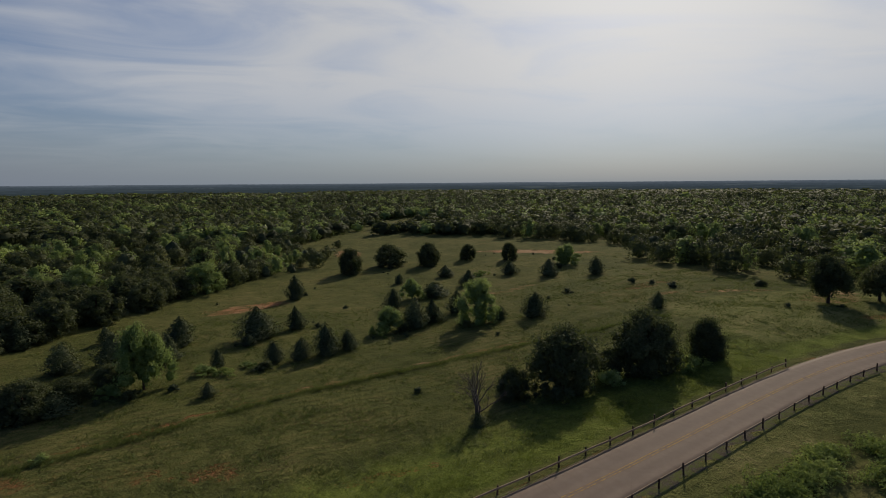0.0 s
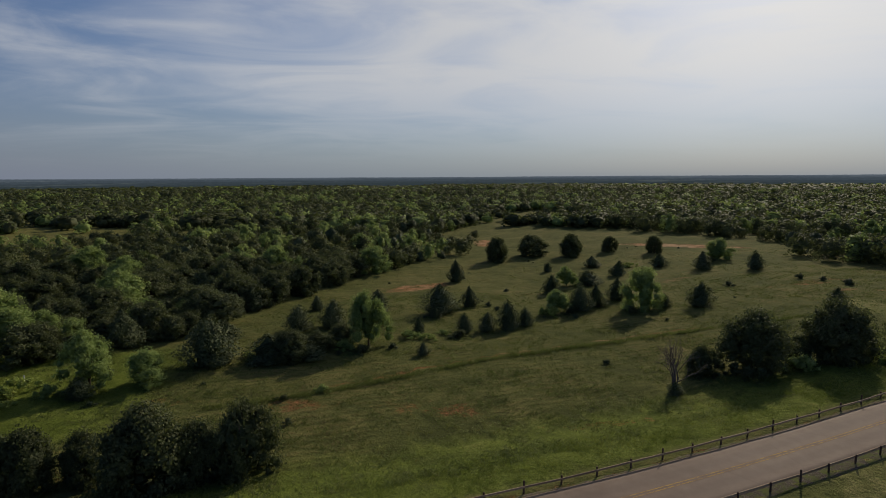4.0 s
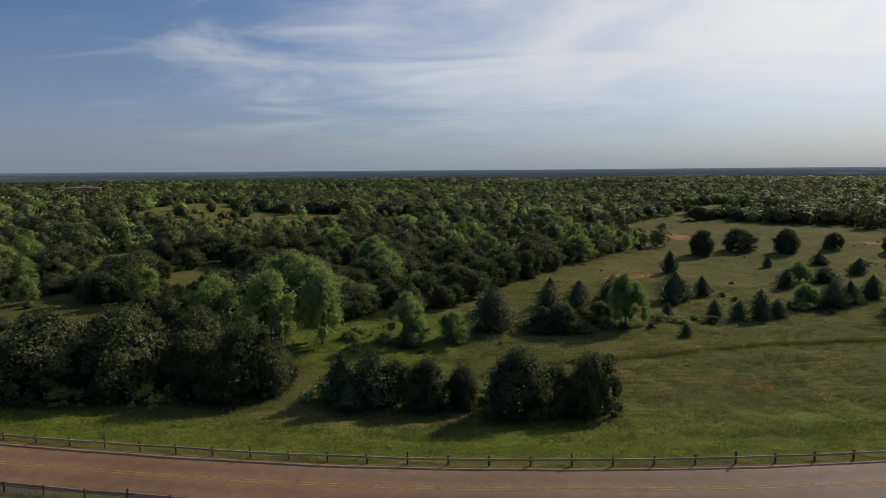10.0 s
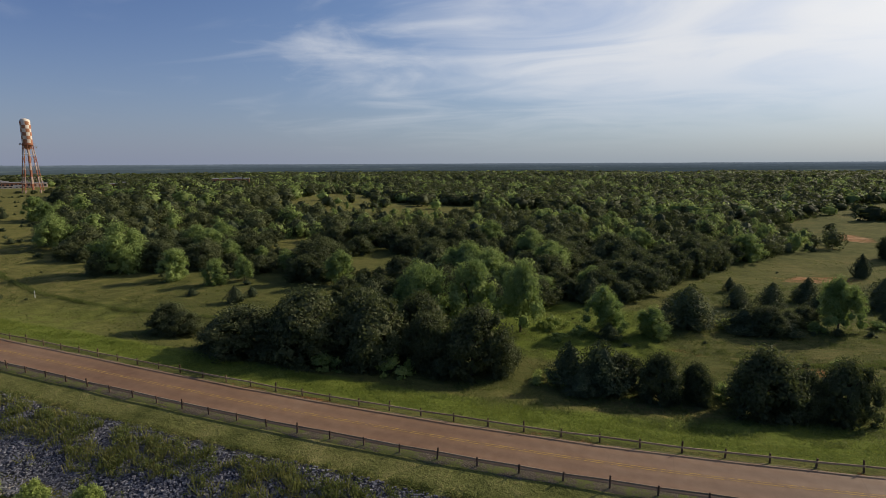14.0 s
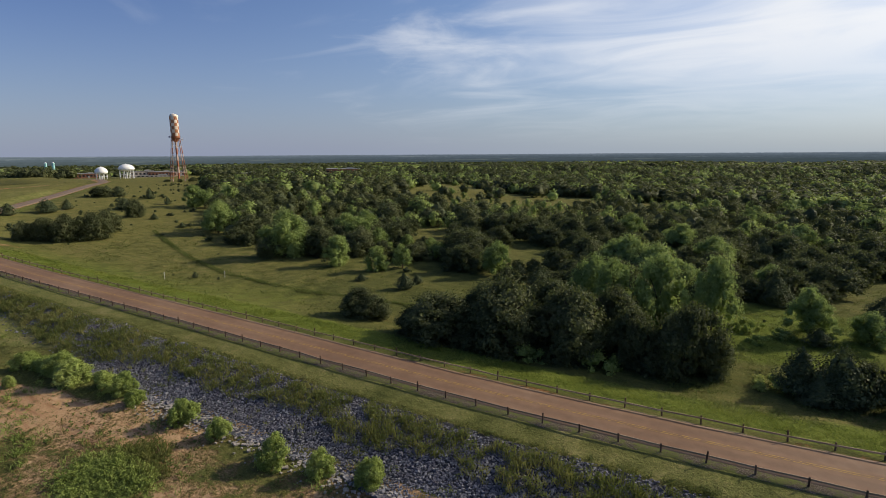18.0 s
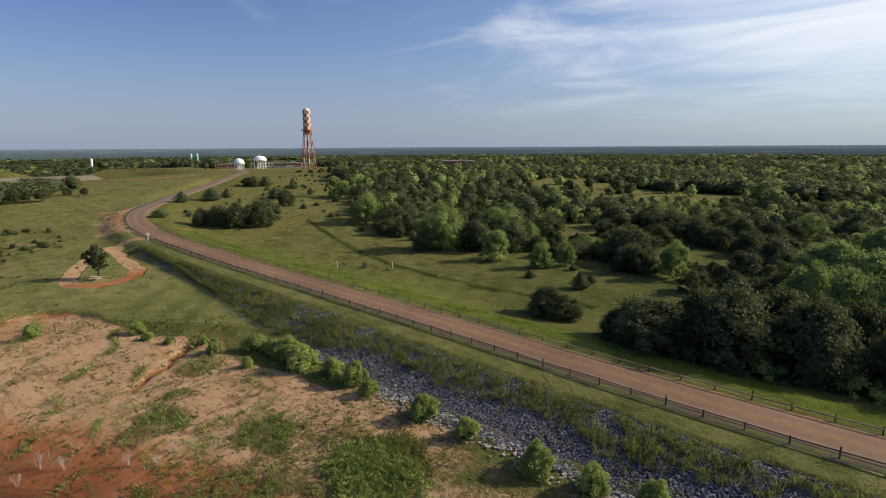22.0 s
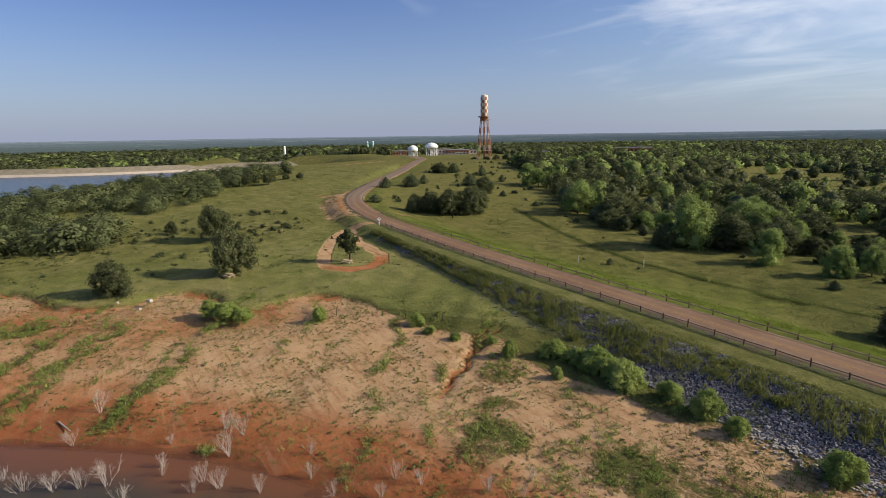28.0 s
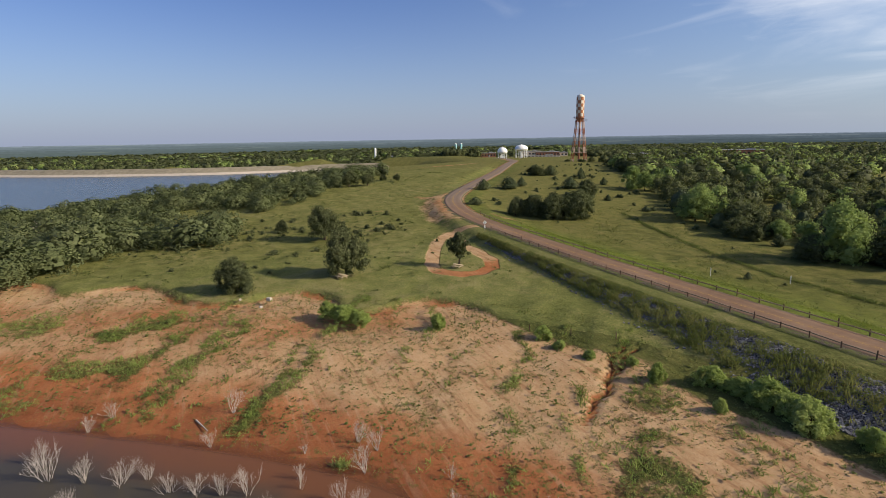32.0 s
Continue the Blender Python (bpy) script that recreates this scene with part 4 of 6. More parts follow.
CEDAR_MID = [(-61.2, 42.2, 6.0, 5.4), (-57.0, 41.4, 6.9, 5.8), (-59.2, 39.8, 3.6, 3.8), (5.8, 91.2, 5.7, 4.1), (9.6, 93.5, 3.6, 3.1), (1.0, 112.7, 4.8, 4.0), (-6.4, 106.7, 6.4, 6.5), (-7.9, 102.1, 2.4, 2.5), (-20.6, 106.7, 5.5, 5.4), (-20.5, 96.3, 4.6, 4.9), (-35.0, 94.5, 5.1, 4.7), (-28.6, 96.5, 5.6, 5.0), (-2.9, 90.2, 3.7, 3.0), (1.3, 90.4, 3.7, 3.0), (-11.7, 90.1, 3.0, 2.5), (-11.5, 76.8, 2.1, 1.9), (-45.0, 75.5, 8.1, 7.7), (-36.0, 75.9, 4.3, 6.7), (-34.0, 112.6, 3.4, 3.3), (-57.7, 63.3, 2.9, 3.4), (-30.1, 76.9, 2.9, 5.8), (-46.9, 88.0, 3.8, 4.9)]
CEDAR_WEST = [(-131.0, 57.4, 3.5, 3.8), (-131.1, 62.1, 2.1, 2.4), (-143.4, 57.8, 1.8, 2.2), (-311.8, 53.2, 4.7, 5.2), (-313.3, 66.9, 5.4, 7.4), (-318.3, 76.2, 4.2, 5.0), (-303.9, 92.6, 5.2, 7.2), (-348.9, 113.7, 5.6, 6.8), (-330.4, 119.6, 5.6, 4.4), (-307.2, 114.0, 3.5, 3.5), (-275.1, 30.8, 2.8, 4.8), (-370.6, 119.2, 4.2, 4.9), (-272.3, 86.3, 2.4, 2.9), (-249.1, 83.1, 1.8, 2.6), (-179.6, 41.0, 1.4, 1.6)]
ELM_SPOTS = [(37.3, 100.1, 10.2, 8.2), (19.1, 103.9, 4.9, 5.8), (30.6, 133.2, 5.6, 6.0), (-20.8, 82.5, 10.0, 7.0), (88.3, 155.4, 7.0, 8.7), (-87.5, 57.0, 12.8, 9.6), (-80.0, 60.5, 13.6, 9.8), (-72.5, 62.5, 12.4, 8.2), (-93.0, 63.0, 11.0, 8.0), (-58.7, 67.3, 8.3, 6.8), (-51.0, 67.4, 5.4, 6.1), (-88.8, 51.9, 6.5, 5.8), (-146.4, 68.0, 6.9, 5.5), (-143.3, 73.7, 6.0, 5.0), (-119.9, 79.5, 8.5, 7.3), (-229.6, 84.1, 11.8, 11.3), (-180.4, 69.6, 13.7, 13.2), (-160.1, 68.0, 8.6, 7.5), (-293.4, 117.4, 11.2, 9.0), (-286.0, 118.4, 8.3, 8.2)]
OAK_EAST = [(35.0, 61.5, 9.7, 11.6), (27.6, 62.2, 4.8, 4.9), (47.6, 61.4, 10.0, 10.4), (58.9, 62.1, 6.7, 6.4), (42.5, 62.4, 4.5, 4.4), (77.3, 177.1, 6.9, 6.2), (49.3, 185.9, 9.0, 10.4), (35.7, 191.8, 8.9, 12.6), (20.4, 182.9, 9.8, 9.6), (64.5, 188.7, 6.5, 6.4), (-33.1, 75.5, 5.4, 7.4), (-29.0, 79.8, 4.0, 5.6), (-25.9, 84.1, 4.1, 5.4), (108.7, 99.3, 1.5, 3.5), (-49.9, 41.4, 6.7, 6.2), (-39.4, 41.2, 8.8, 9.6), (-30.7, 42.8, 8.1, 6.9), (-45.7, 43.0, 5.3, 5.0), (-54.6, 42.6, 5.6, 6.5), (-35.0, 42.4, 6.4, 6.0)]
OAK_WEST = [(-214.7, -50.7, 6.9, 7.0), (-107.4, 34.0, 8.2, 11.9), (-97.7, 36.0, 11.5, 12.2), (-88.5, 38.5, 11.5, 10.9), (-80.6, 40.5, 9.0, 7.4), (-74.3, 41.0, 10.6, 8.7), (-127.5, 38.0, 5.6, 7.2), (-124.4, 37.5, 4.6, 6.0), (-102.5, 41.0, 9.5, 9.0), (-93.0, 44.0, 11.0, 9.5), (-84.0, 47.0, 10.0, 8.5), (-260.2, 37.8, 6.4, 6.2), (-257.2, 42.4, 7.6, 8.2), (-250.6, 46.1, 8.7, 9.1), (-248.5, 52.3, 9.4, 10.1), (-256.2, 60.7, 8.2, 8.7), (-282.6, 84.8, 7.6, 7.5), (-352.7, 107.3, 5.6, 9.8), (-183.3, 66.9, 6.4, 7.9), (-131.3, 85.7, 7.5, 10.3), (-113.0, 34.5, 5.4, 6.0), (-70.5, 43.5, 6.0, 5.5)]
LONE_OAKS = [(104.8, 79.4, 9.5, 10.0), (116.3, 77.5, 8.7, 9.0), (-216.5, -29.6, 9.9, 9.4), (-251.9, -26.6, 9.4, 9.3), (-267.7, -35.4, 3.8, 3.4), (-348.9, 13.2, 5.3, 6.8), (-364.3, 25.5, 3.4, 4.0), (-358.4, 30.8, 3.6, 4.5), (-350.5, 5.2, 7.4, 8.4)]
WILLOW_SPOTS = [(-181.9, -24.1, 2.3, 2.6), (-170.8, -12.5, 2.2, 2.4), (-167.5, -12.5, 1.2, 2.1), (-162.9, -11.1, 1.3, 1.8), (-154.5, -8.3, 2.4, 2.3), (-158.8, -7.7, 1.3, 1.6), (-146.6, -7.4, 1.6, 1.6), (-150.5, -3.6, 2.5, 3.5), (-145.6, -2.2, 2.9, 4.7), (-140.3, -2.5, 3.1, 4.7), (-131.8, -1.2, 2.9, 3.6), (-119.4, -1.2, 2.8, 3.5), (-113.4, -1.2, 2.3, 2.7), (-105.0, -1.6, 3.0, 3.6), (-99.7, -0.4, 2.6, 2.8), (-94.8, 0.6, 2.6, 3.0), (-194.6, -37.8, 2.4, 4.5), (-191.6, -36.0, 2.6, 5.0), (-189.3, -34.2, 2.0, 4.0)]


def plant_all(models, rows, full, group):
    """full: width of a model for one metre of height."""
    for i, (x, y, h, w) in enumerate(rows):
        plant(models[(i * 7 + i // 3) % len(models)], x, y, h, min(2.2, max(.6, w / (h * full))), group=group)


for rows in (CEDAR_EAST, CEDAR_MID, CEDAR_WEST):
    plant_all(CEDARS, rows, .82, "redcedars in the meadow")
plant_all(ELMS, ELM_SPOTS, .98, "light green elms")
plant_all(OAKS, OAK_EAST, 1.2, "dark oaks in the meadow")
plant_all(OAKS, OAK_WEST, 1.04, "dark oaks in the meadow")
plant_all(TALLOAKS, LONE_OAKS, 1.18, "lone oaks on the mown grass")
plant_all(WILLOWS, WILLOW_SPOTS, 1.3, "willow shrubs along the bank")

YOUNG = tree_model("oak_tree", trunk_shape(19, .028, .34, 7, .26), round_crown(29, 1700, .026, 26, .33, .31, .6, .62, .42), OAK, "young oak with a clear trunk inside a clay turnaround")
plant(YOUNG, -211.2, -6.4, 7.2, 1.0)
for x, y, h, w in ((-135.6, -1.2, 2.4, 3.2), (-128.0, -1.8, 2.0, 2.6), (-148.0, -2.6, 2.0, 3.4), (-143.0, -2.4, 2.4, 4.2)):
    plant(WILLOWS[int(-x) % 4], x, y, h, w / (h * 1.3), group="willow shrubs along the bank")
BRUSH_SPOTS = [(-13.4, 87.2, 1.6, 4.0), (-10.2, 86.0, 1.2, 3.2), (-4.2, 86.3, 1.5, 3.6), (-7.0, 88.5, 1.1, 2.8), (17.0, 101.5, 2.4, 4.2), (21.5, 101.0, 1.8, 3.4), (-24.5, 80.5, 2.0, 4.0), (-38.5, 78.5, 1.8, 4.5), (-22.0, 78.8, 1.6, 3.0), (-62.5, 64.5, 1.6, 3.2), (-66.0, 60.0, 1.4, 3.0), (33.5, 98.5, 1.6, 3.5), (-92.0, 50.0, 2.2, 4.0), (-68.0, 66.0, 2.4, 4.4), (-30.5, 60.0, .9, 1.8), (-26.0, 62.5, 1.0, 2.2), (58.0, 156.0, 1.8, 4.0), (82.0, 150.0, 2.0, 4.5), (-42.5, 45.0, 2.0, 3.6), (-64.0, 42.0, 2.2, 4.0), (-78.0, 37.5, 2.6, 4.6), (-93.5, 33.5, 2.6, 5.0), (-84.0, 36.0, 3.0, 5.2), (-102.0, 31.5, 2.4, 4.6), (40.5, 59.5, 2.6, 4.4), (53.5, 60.0, 2.2, 4.0)]
for i, (x, y, h, w) in enumerate(BRUSH_SPOTS):
    plant(BRUSH[i % 3], x, y, h, w / (h * 1.9), group="low brush in the meadow")


# ---- the woods ----
CLEARINGS = ((-118, 215, 34, 9, 20), (-180, 235, 30, 9, 24), (-55, 240, 22, 6, 10), (-88, 118, 7, 6, 0), (-125, 111, 10, 7, 50), (-148, 116, 9, 6, 0), (-166, 125, 8, 7, 60), (75, 345, 26, 16, -20), (85, 384, 26, 15, -28), (43, 318, 16, 10, 0), (26, 287, 14, 9, 20), (-420, 330, 40, 26, 30), (-215, 122, 16, 8, 25), (-260, 312, 48, 17, 62), (-177, 273, 24, 11, -8), (-196, 292, 24, 10, -16), (-258, 288, 36, 12, -16), (-163, 294, 14, 10, 0), (-430, 372, 20, 30, 25), (-408, 300, 26, 16, 40))


GLADES = ((-260, 312, 34), (-177, 273, 20), (-196, 292, 20), (-258, 288, 30), (-163, 294, 12), (85, 384, 22), (43, 318, 15), (26, 287, 12), (-125, 111, 9), (-166, 125, 9), (-300, 360, 26), (-460, 326, 26), (-457, 404, 20))


def glade(x, y, near, far):
    """Open ground in the woods, from behind each glade's middle towards the road."""
    got = np.zeros(np.shape(x), bool)
    for gx, gy, wide in GLADES:
        ux, uy = -85 - gx, -40 - gy
        k = math.hypot(ux, uy)
        u, v = ((x - gx) * ux + (y - gy) * uy) / k, ((y - gy) * ux - (x - gx) * uy) / k
        got |= (np.abs(v) < wide * (1 + .25 * np.sin(u / 9 + gx))) & (u > near * k / 330) & (u < far * k / 330)
    return got


def wooded(x, y):
    """How likely a tree is here: the woods north of the meadow, the grove by the lake, clearings left open."""
    d, r = road_d(x, y), np.hypot(x, y)
    open_land = inside(x, y, MEADOW)
    for ox, oy in ((3.5, 0), (-3.5, 0), (0, -3.5), (0, 3.5)):
        open_land = open_land | inside(x + ox, y + oy, MEADOW)
    woods = ((y > road_y(x) + 12) & ~open_land).astype(float)
    west = (x < -330) & (y > 150) & (r < 950)
    woods = np.where(west & (y < 330 + .12 * (x + 430)) & (x < -440), 0, woods)
    for cx, cy, a, b, turn in CLEARINGS:
        c, s = math.cos(radians(turn)), math.sin(radians(turn))
        u, v = (x - cx) * c + (y - cy) * s, (y - cy) * c - (x - cx) * s
        woods = np.where(np.hypot(u / a, v / b) < 1, 0, woods)
    woods = np.where(glade(x, y, -14, 42), 0.03, woods)
    woods = np.where((r > 420) & (ripple(x, y, 95, .7) + .45 * ripple(x, y, 37, 2.0) > .95 - .2 * sm(500, 2500, r)), 0, woods)
    woods = np.where((r > 1000) & (ripple(x, y * 1.3, 260, 3.1) > .8), 0, woods)
    grove = inside(x, y, GROVE) * (np.hypot(((x + 303) * .94 + (y + 50) * .34) / 24, ((y + 50) * .94 - (x + 303) * .34) / 9) > 1) * 1.0
    beyond = ((x < dam_x(y) - 14) & (y < road_y(x) + 12)).astype(float) * (ripple(x, y, 150, 1.1) < .8) * ~((x > -960) & (y < -215) & (y > -420))
    return np.maximum(np.maximum(woods, grove), beyond) * (lake_far(x, y) < .4)


def scatter(rng, r0, r1, gap, grow):
    """Places spread over the sector in view, gap metres apart at r0 and wider with distance."""
    xs, ys, r = [], [], r0
    while r < r1:
        g = gap * (1 + grow * (r - r0) / r0)
        a = np.arange(radians(-112), radians(64), g / r)
        a = a + rng.uniform(-.45, .45, len(a)) * g / r
        rr = r + rng.uniform(-.45, .45, len(a)) * g
        xs.append(np.sin(a) * rr - 55)
        ys.append(np.cos(a) * rr - 25)
        r += g
    return np.concatenate(xs), np.concatenate(ys)


def soften(me, v, q, out, soft):
    """Turns each leaf's shading towards the round of its crown, as a mass of small leaves would catch the light."""
    f = v[q]
    face = np.cross(f[:, 2] - f[:, 0], f[:, 3] - f[:, 1])
    face /= np.linalg.norm(face, axis=1)[:, None] + 1e-9
    n = out * soft + np.repeat(face, 4, 0)[np.argsort(q.ravel(), kind="stable")] * (1 - soft)
    me.polygons.foreach_set("use_smooth", np.ones(len(q), bool))
    me.normals_split_custom_set_from_vertices(n / (np.linalg.norm(n, axis=1)[:, None] + 1e-9))


def grow_stuff(name, templates, picks, x, y, h, w, mat, label, category="woods", sink=0.1, soft=0.0):
    """Many plants as one mesh: the template's leaves set at each place, h high and w wide."""
    rng = np.random.default_rng(len(x))
    z = height(x, y) - sink
    a = rng.uniform(0, 2 * math.pi, len(x))
    pieces, outs = [], []
    for k, (tv, tq) in enumerate(templates):
        if soft:
            # loose leaves, each wound to face outwards
            out = tv - np.array([0, 0, .34])
            out /= np.linalg.norm(out, axis=1)[:, None] + 1e-9
            f = tv[tq]
            turn = np.sum(np.cross(f[:, 2] - f[:, 0], f[:, 3] - f[:, 1]) * out[tq].mean(1), 1) < 0
            tv = np.where(turn[:, None, None], f[:, ::-1], f).reshape(-1, 3)
            tq = np.arange(len(tv)).reshape(-1, 4)
            out = tv - np.array([0, 0, .34])
            out /= np.linalg.norm(out, axis=1)[:, None] + 1e-9
        i = np.nonzero(picks == k)[0]
        if len(i) == 0:
            continue
        c, s = np.cos(a[i])[:, None], np.sin(a[i])[:, None]
        vx = (tv[None, :, 0] * c - tv[None, :, 1] * s) * w[i][:, None] + x[i][:, None]
        vy = (tv[None, :, 0] * s + tv[None, :, 1] * c) * w[i][:, None] + y[i][:, None]
        vz = tv[None, :, 2] * h[i][:, None] + z[i][:, None]
        q = tq[None] + (np.arange(len(i)) * len(tv))[:, None, None]
        pieces.append((np.stack([vx, vy, vz], 2).reshape(-1, 3), q.reshape(-1, 4)))
        if soft:
            outs.append(np.stack([out[None, :, 0] * c - out[None, :, 1] * s, out[None, :, 0] * s + out[None, :, 1] * c, np.repeat(out[None, :, 2], len(i), 0)], 2).reshape(-1, 3))
    v, q = merge(pieces)
    me = mesh_from(name, v, q, mat)
    if soft:
        soften(me, v, q, np.concatenate(outs), soft)
    return tagged(new(name, me), label, category, kind="stuff")


def make_woods():
    rng = np.random.default_rng(5)
    x, y = scatter(rng, 62, 330, 4.3, .22)
    keep = rng.random(len(x)) < wooded(x, y) * (.84 + .12 * ripple(x, y, 16, .5))
    x, y = x[keep], y[keep]
    h = 4.2 + 4.6 * rng.random(len(x)) ** 1.4 + 1.3 * ripple(x, y, 28, 1.0)
    h = np.where(glade(x, y, -14, 95), h * .6, h)
    h = np.where((y < road_y(x)) & (x > -450), h * (1 - .4 * sm(-270, -320, x)), h)
    kind = rng.random(len(x)) + .18 * ripple(x, y, 22, 2.0)
    kind = np.where(y < road_y(x), np.clip(kind, .21, .78), kind)
    # the grove by the lake closes up into one mass
    gx, gy = rng.uniform(-415, -230, 2600), rng.uniform(-172, 44, 2600)
    fill = rng.random(2600) < wooded(gx, gy) * inside(gx, gy, GROVE) * .13
    gx, gy = gx[fill], gy[fill]
    x, y = np.concatenate([x, gx]), np.concatenate([y, gy])
    h, kind = np.concatenate([h, 4.6 + 2.6 * rng.random(len(gx))]), np.concatenate([kind, np.full(len(gx), .5)])
    # the trees at the wood's edge stand singly
    reach = np.hypot(x + 55, y + 25)
    order = np.argsort(reach)
    single = np.zeros(len(x), bool)
    single[order[:290]] = True
    for i in np.nonzero(single)[0]:
        if kind[i] > .88:
            plant(ELMS[i % 4], x[i], y[i], h[i] * 1.25, 1.15, group="trees at the edge of the woods")
        elif kind[i] < .2:
            plant(CEDARS[i % 6], x[i], y[i], h[i] * .8, 1.1, group="trees at the edge of the woods")
        else:
            plant(WOODOAKS[i % 5], x[i], y[i], h[i], 1.0 + .25 * rng.random(), group="trees at the edge of the woods")
    x, y, h, kind = x[~single], y[~single], h[~single], kind[~single]
    mid = [round_crown(70 + i, 620, .036, 16 + i % 3, .0, .55, .5, .5, .6, fine=False) for i in range(6)]
    airy = [round_crown(180 + i, 640, .037, 18, .06, .5, .8, 0, .35) for i in range(6)]
    cones = [cone_crown(80 + i, 260, .048, .42, .84, .7) for i in range(2)]
    w = h * rng.uniform(.95, 1.3, len(h))
    el, ce = kind > .84, kind < .2
    oak = ~(el | ce)
    n = len(x)
    pick = rng.integers(0, 6, n)
    lake_side = y < road_y(x)
    full = [round_crown(170 + i, 900, .027, 20, .0, .56, .4, 0, .74) for i in range(4)]
    sel = oak & lake_side
    w[sel] *= 1.25
    grow_stuff("grove_oak", full, pick[sel] % 4, x[sel], y[sel], h[sel], w[sel], LIT_GROVE_LEAVES, "dense grove of oaks along the lake shore", soft=.55)
    oak = oak & ~lake_side
    grow_stuff("woods_oak", mid, pick[oak], x[oak], y[oak], h[oak], w[oak], OAK, "dense dark green oak woods beyond the meadow", soft=.55)
    grow_stuff("woods_elm", airy, pick[el], x[el], y[el], h[el] * 1.15, w[el], LIGHT, "lighter green elms among the oak woods", soft=.55)
    grow_stuff("woods_cedar", cones, pick[ce] % 2, x[ce], y[ce], h[ce] * .85, w[ce] * .9, CEDAR, "dark redcedars among the oak woods", soft=.55)
    x, y = scatter(rng, 330, 1000, 6.4, .75)
    keep = rng.random(len(x)) < wooded(x, y) * .92
    x, y = x[keep], y[keep]
    n = len(x)
    h = 5.5 + 3.5 * rng.random(n) + 1.5 * ripple(x, y, 60, 1.0)
    h = np.where((y < road_y(x)) & (x > -450), h * .5, h)
    small = [round_crown(90 + i, 62, .085, 8, .0, .56, .5, 0, .84) for i in range(5)]
    light = rng.random(n) + .25 * ripple(x, y, 45, 2.0) > .8
    light = light & ((y > road_y(x)) | (x < -600))
    for name, sel, mat, lab in (("far_woods_oak", ~light, OAK, "distant oak woods"), ("far_woods_elm", light, LIGHT, "lighter trees in the distant woods")):
        grow_stuff(name, small, rng.integers(0, 5, n)[sel], x[sel], y[sel], h[sel], h[sel] * 1.2, mat, lab, soft=.7)
    x, y = scatter(rng, 1000, 1720, 11.0, 1.2)
    keep = rng.random(len(x)) < wooded(x, y) * .9
    x, y = x[keep], y[keep]
    n = len(x)
    r = np.hypot(x, y)
    h = (6.5 + 3 * rng.random(n)) * (1 - .45 * sm(1500, 4000, r))
    tiny = [round_crown(100 + i, 12, .17, 4, .0, .58, .4, 0, .95) for i in range(4)]
    light = rng.random(n) + .3 * ripple(x, y, 170, 2.0) > .95
    for name, sel, mat, lab in (("horizon_woods_oak", ~light, OAK, "woods running to the horizon"), ("horizon_woods_elm", light, LIGHT, "lighter woods towards the horizon")):
        grow_stuff(name, tiny, rng.integers(0, 4, n)[sel], x[sel], y[sel], h[sel], (12 + r * .006)[sel], mat, lab, soft=.8)


make_woods()


# ---- fences along the road ----
def shape(name, mat, *builders, bevel=0.0, smooth=False):
    """A mesh built by bmesh functions, its edges bevelled."""
    bm = bmesh.new()
    for f in builders:
        f(bm)
    if bevel:
        bmesh.ops.bevel(bm, geom=bm.edges[:], offset=bevel, segments=1, affect="EDGES")
    me = bpy.data.meshes.new(name)
    bm.to_mesh(me)
    bm.free()
    for p in me.polygons:
        p.use_smooth = smooth
    me.materials.append(mat)
    return me


def box(sx, sy, sz, x=0.0, y=0.0, z=0.0, turn=None):
    def f(bm):
        m = Matrix.Translation((x, y, z)) @ (turn or Matrix.Identity(4)) @ Matrix.Diagonal((sx, sy, sz, 1))
        bmesh.ops.create_cube(bm, size=1.0, matrix=m)
    return f


def tube(r0, r1, h, x=0.0, y=0.0, z=0.0, seg=10, turn=None):
    def f(bm):
        m = Matrix.Translation((x, y, z)) @ (turn or Matrix.Identity(4)) @ Matrix.Translation((0, 0, h / 2))
        bmesh.ops.create_cone(bm, cap_ends=True, segments=seg, radius1=r0, radius2=r1, depth=h, matrix=m)
    return f


def road_point(x, o):
    slope = float(road_y(x + 1) - road_y(x - 1)) / 2
    k = 1 / math.sqrt(1 + slope * slope)
    return x - o * slope * k, float(road_y(x)) + o * k


def fence(name, x0, x1, offset, label):
    base = tagged(new(name), label, "fence")
    post = shape("post", TIMBER, tube(.095, .085, 1.5, z=-.5, seg=8), bevel=.012)
    rail = shape("rail", WEATHERED, box(1.0, .09, .175), bevel=.012)
    rng = random.Random(int(x0))
    spots, x = [], x0
    while x < x1:
        spots.append((x, *road_point(x, offset)))
        slope = float(road_y(x + 1) - road_y(x - 1)) / 2
        x += 3.72 / math.sqrt(1 + slope * slope)
    tops = []
    for i, (_, px, py) in enumerate(spots):
        z = float(height(px, py))
        tall = 1.12 if i % 4 == 0 else .86
        p = part("post", post, base)
        p.matrix_basis = Matrix.LocRotScale((px, py, z + tall - 1.0), Euler((rng.gauss(0, .025), rng.gauss(0, .025), rng.uniform(0, 6))), (1, 1, 1))
        toward = -1 if offset > 0 else 1
        sx, sy = road_point(spots[i][0], offset + toward * .15)
        tops.append(Vector((sx, sy, z + .6 + rng.gauss(0, .03))))
    for a, b in zip(tops, tops[1:]):
        r = part("rail", rail, base)
        d = b - a
        r.matrix_basis = Matrix.LocRotScale((a + b) / 2, d.to_track_quat("X", "Z"), (d.length - .01, 1, 1))
    return base


fence("guard_fence", -256.0, 68.5, 3.72, "weathered timber guard rail on posts beside the road")
fence("guard_fence", -233.0, 75.0, -3.72, "dark timber guard rail on posts above the stone slope")


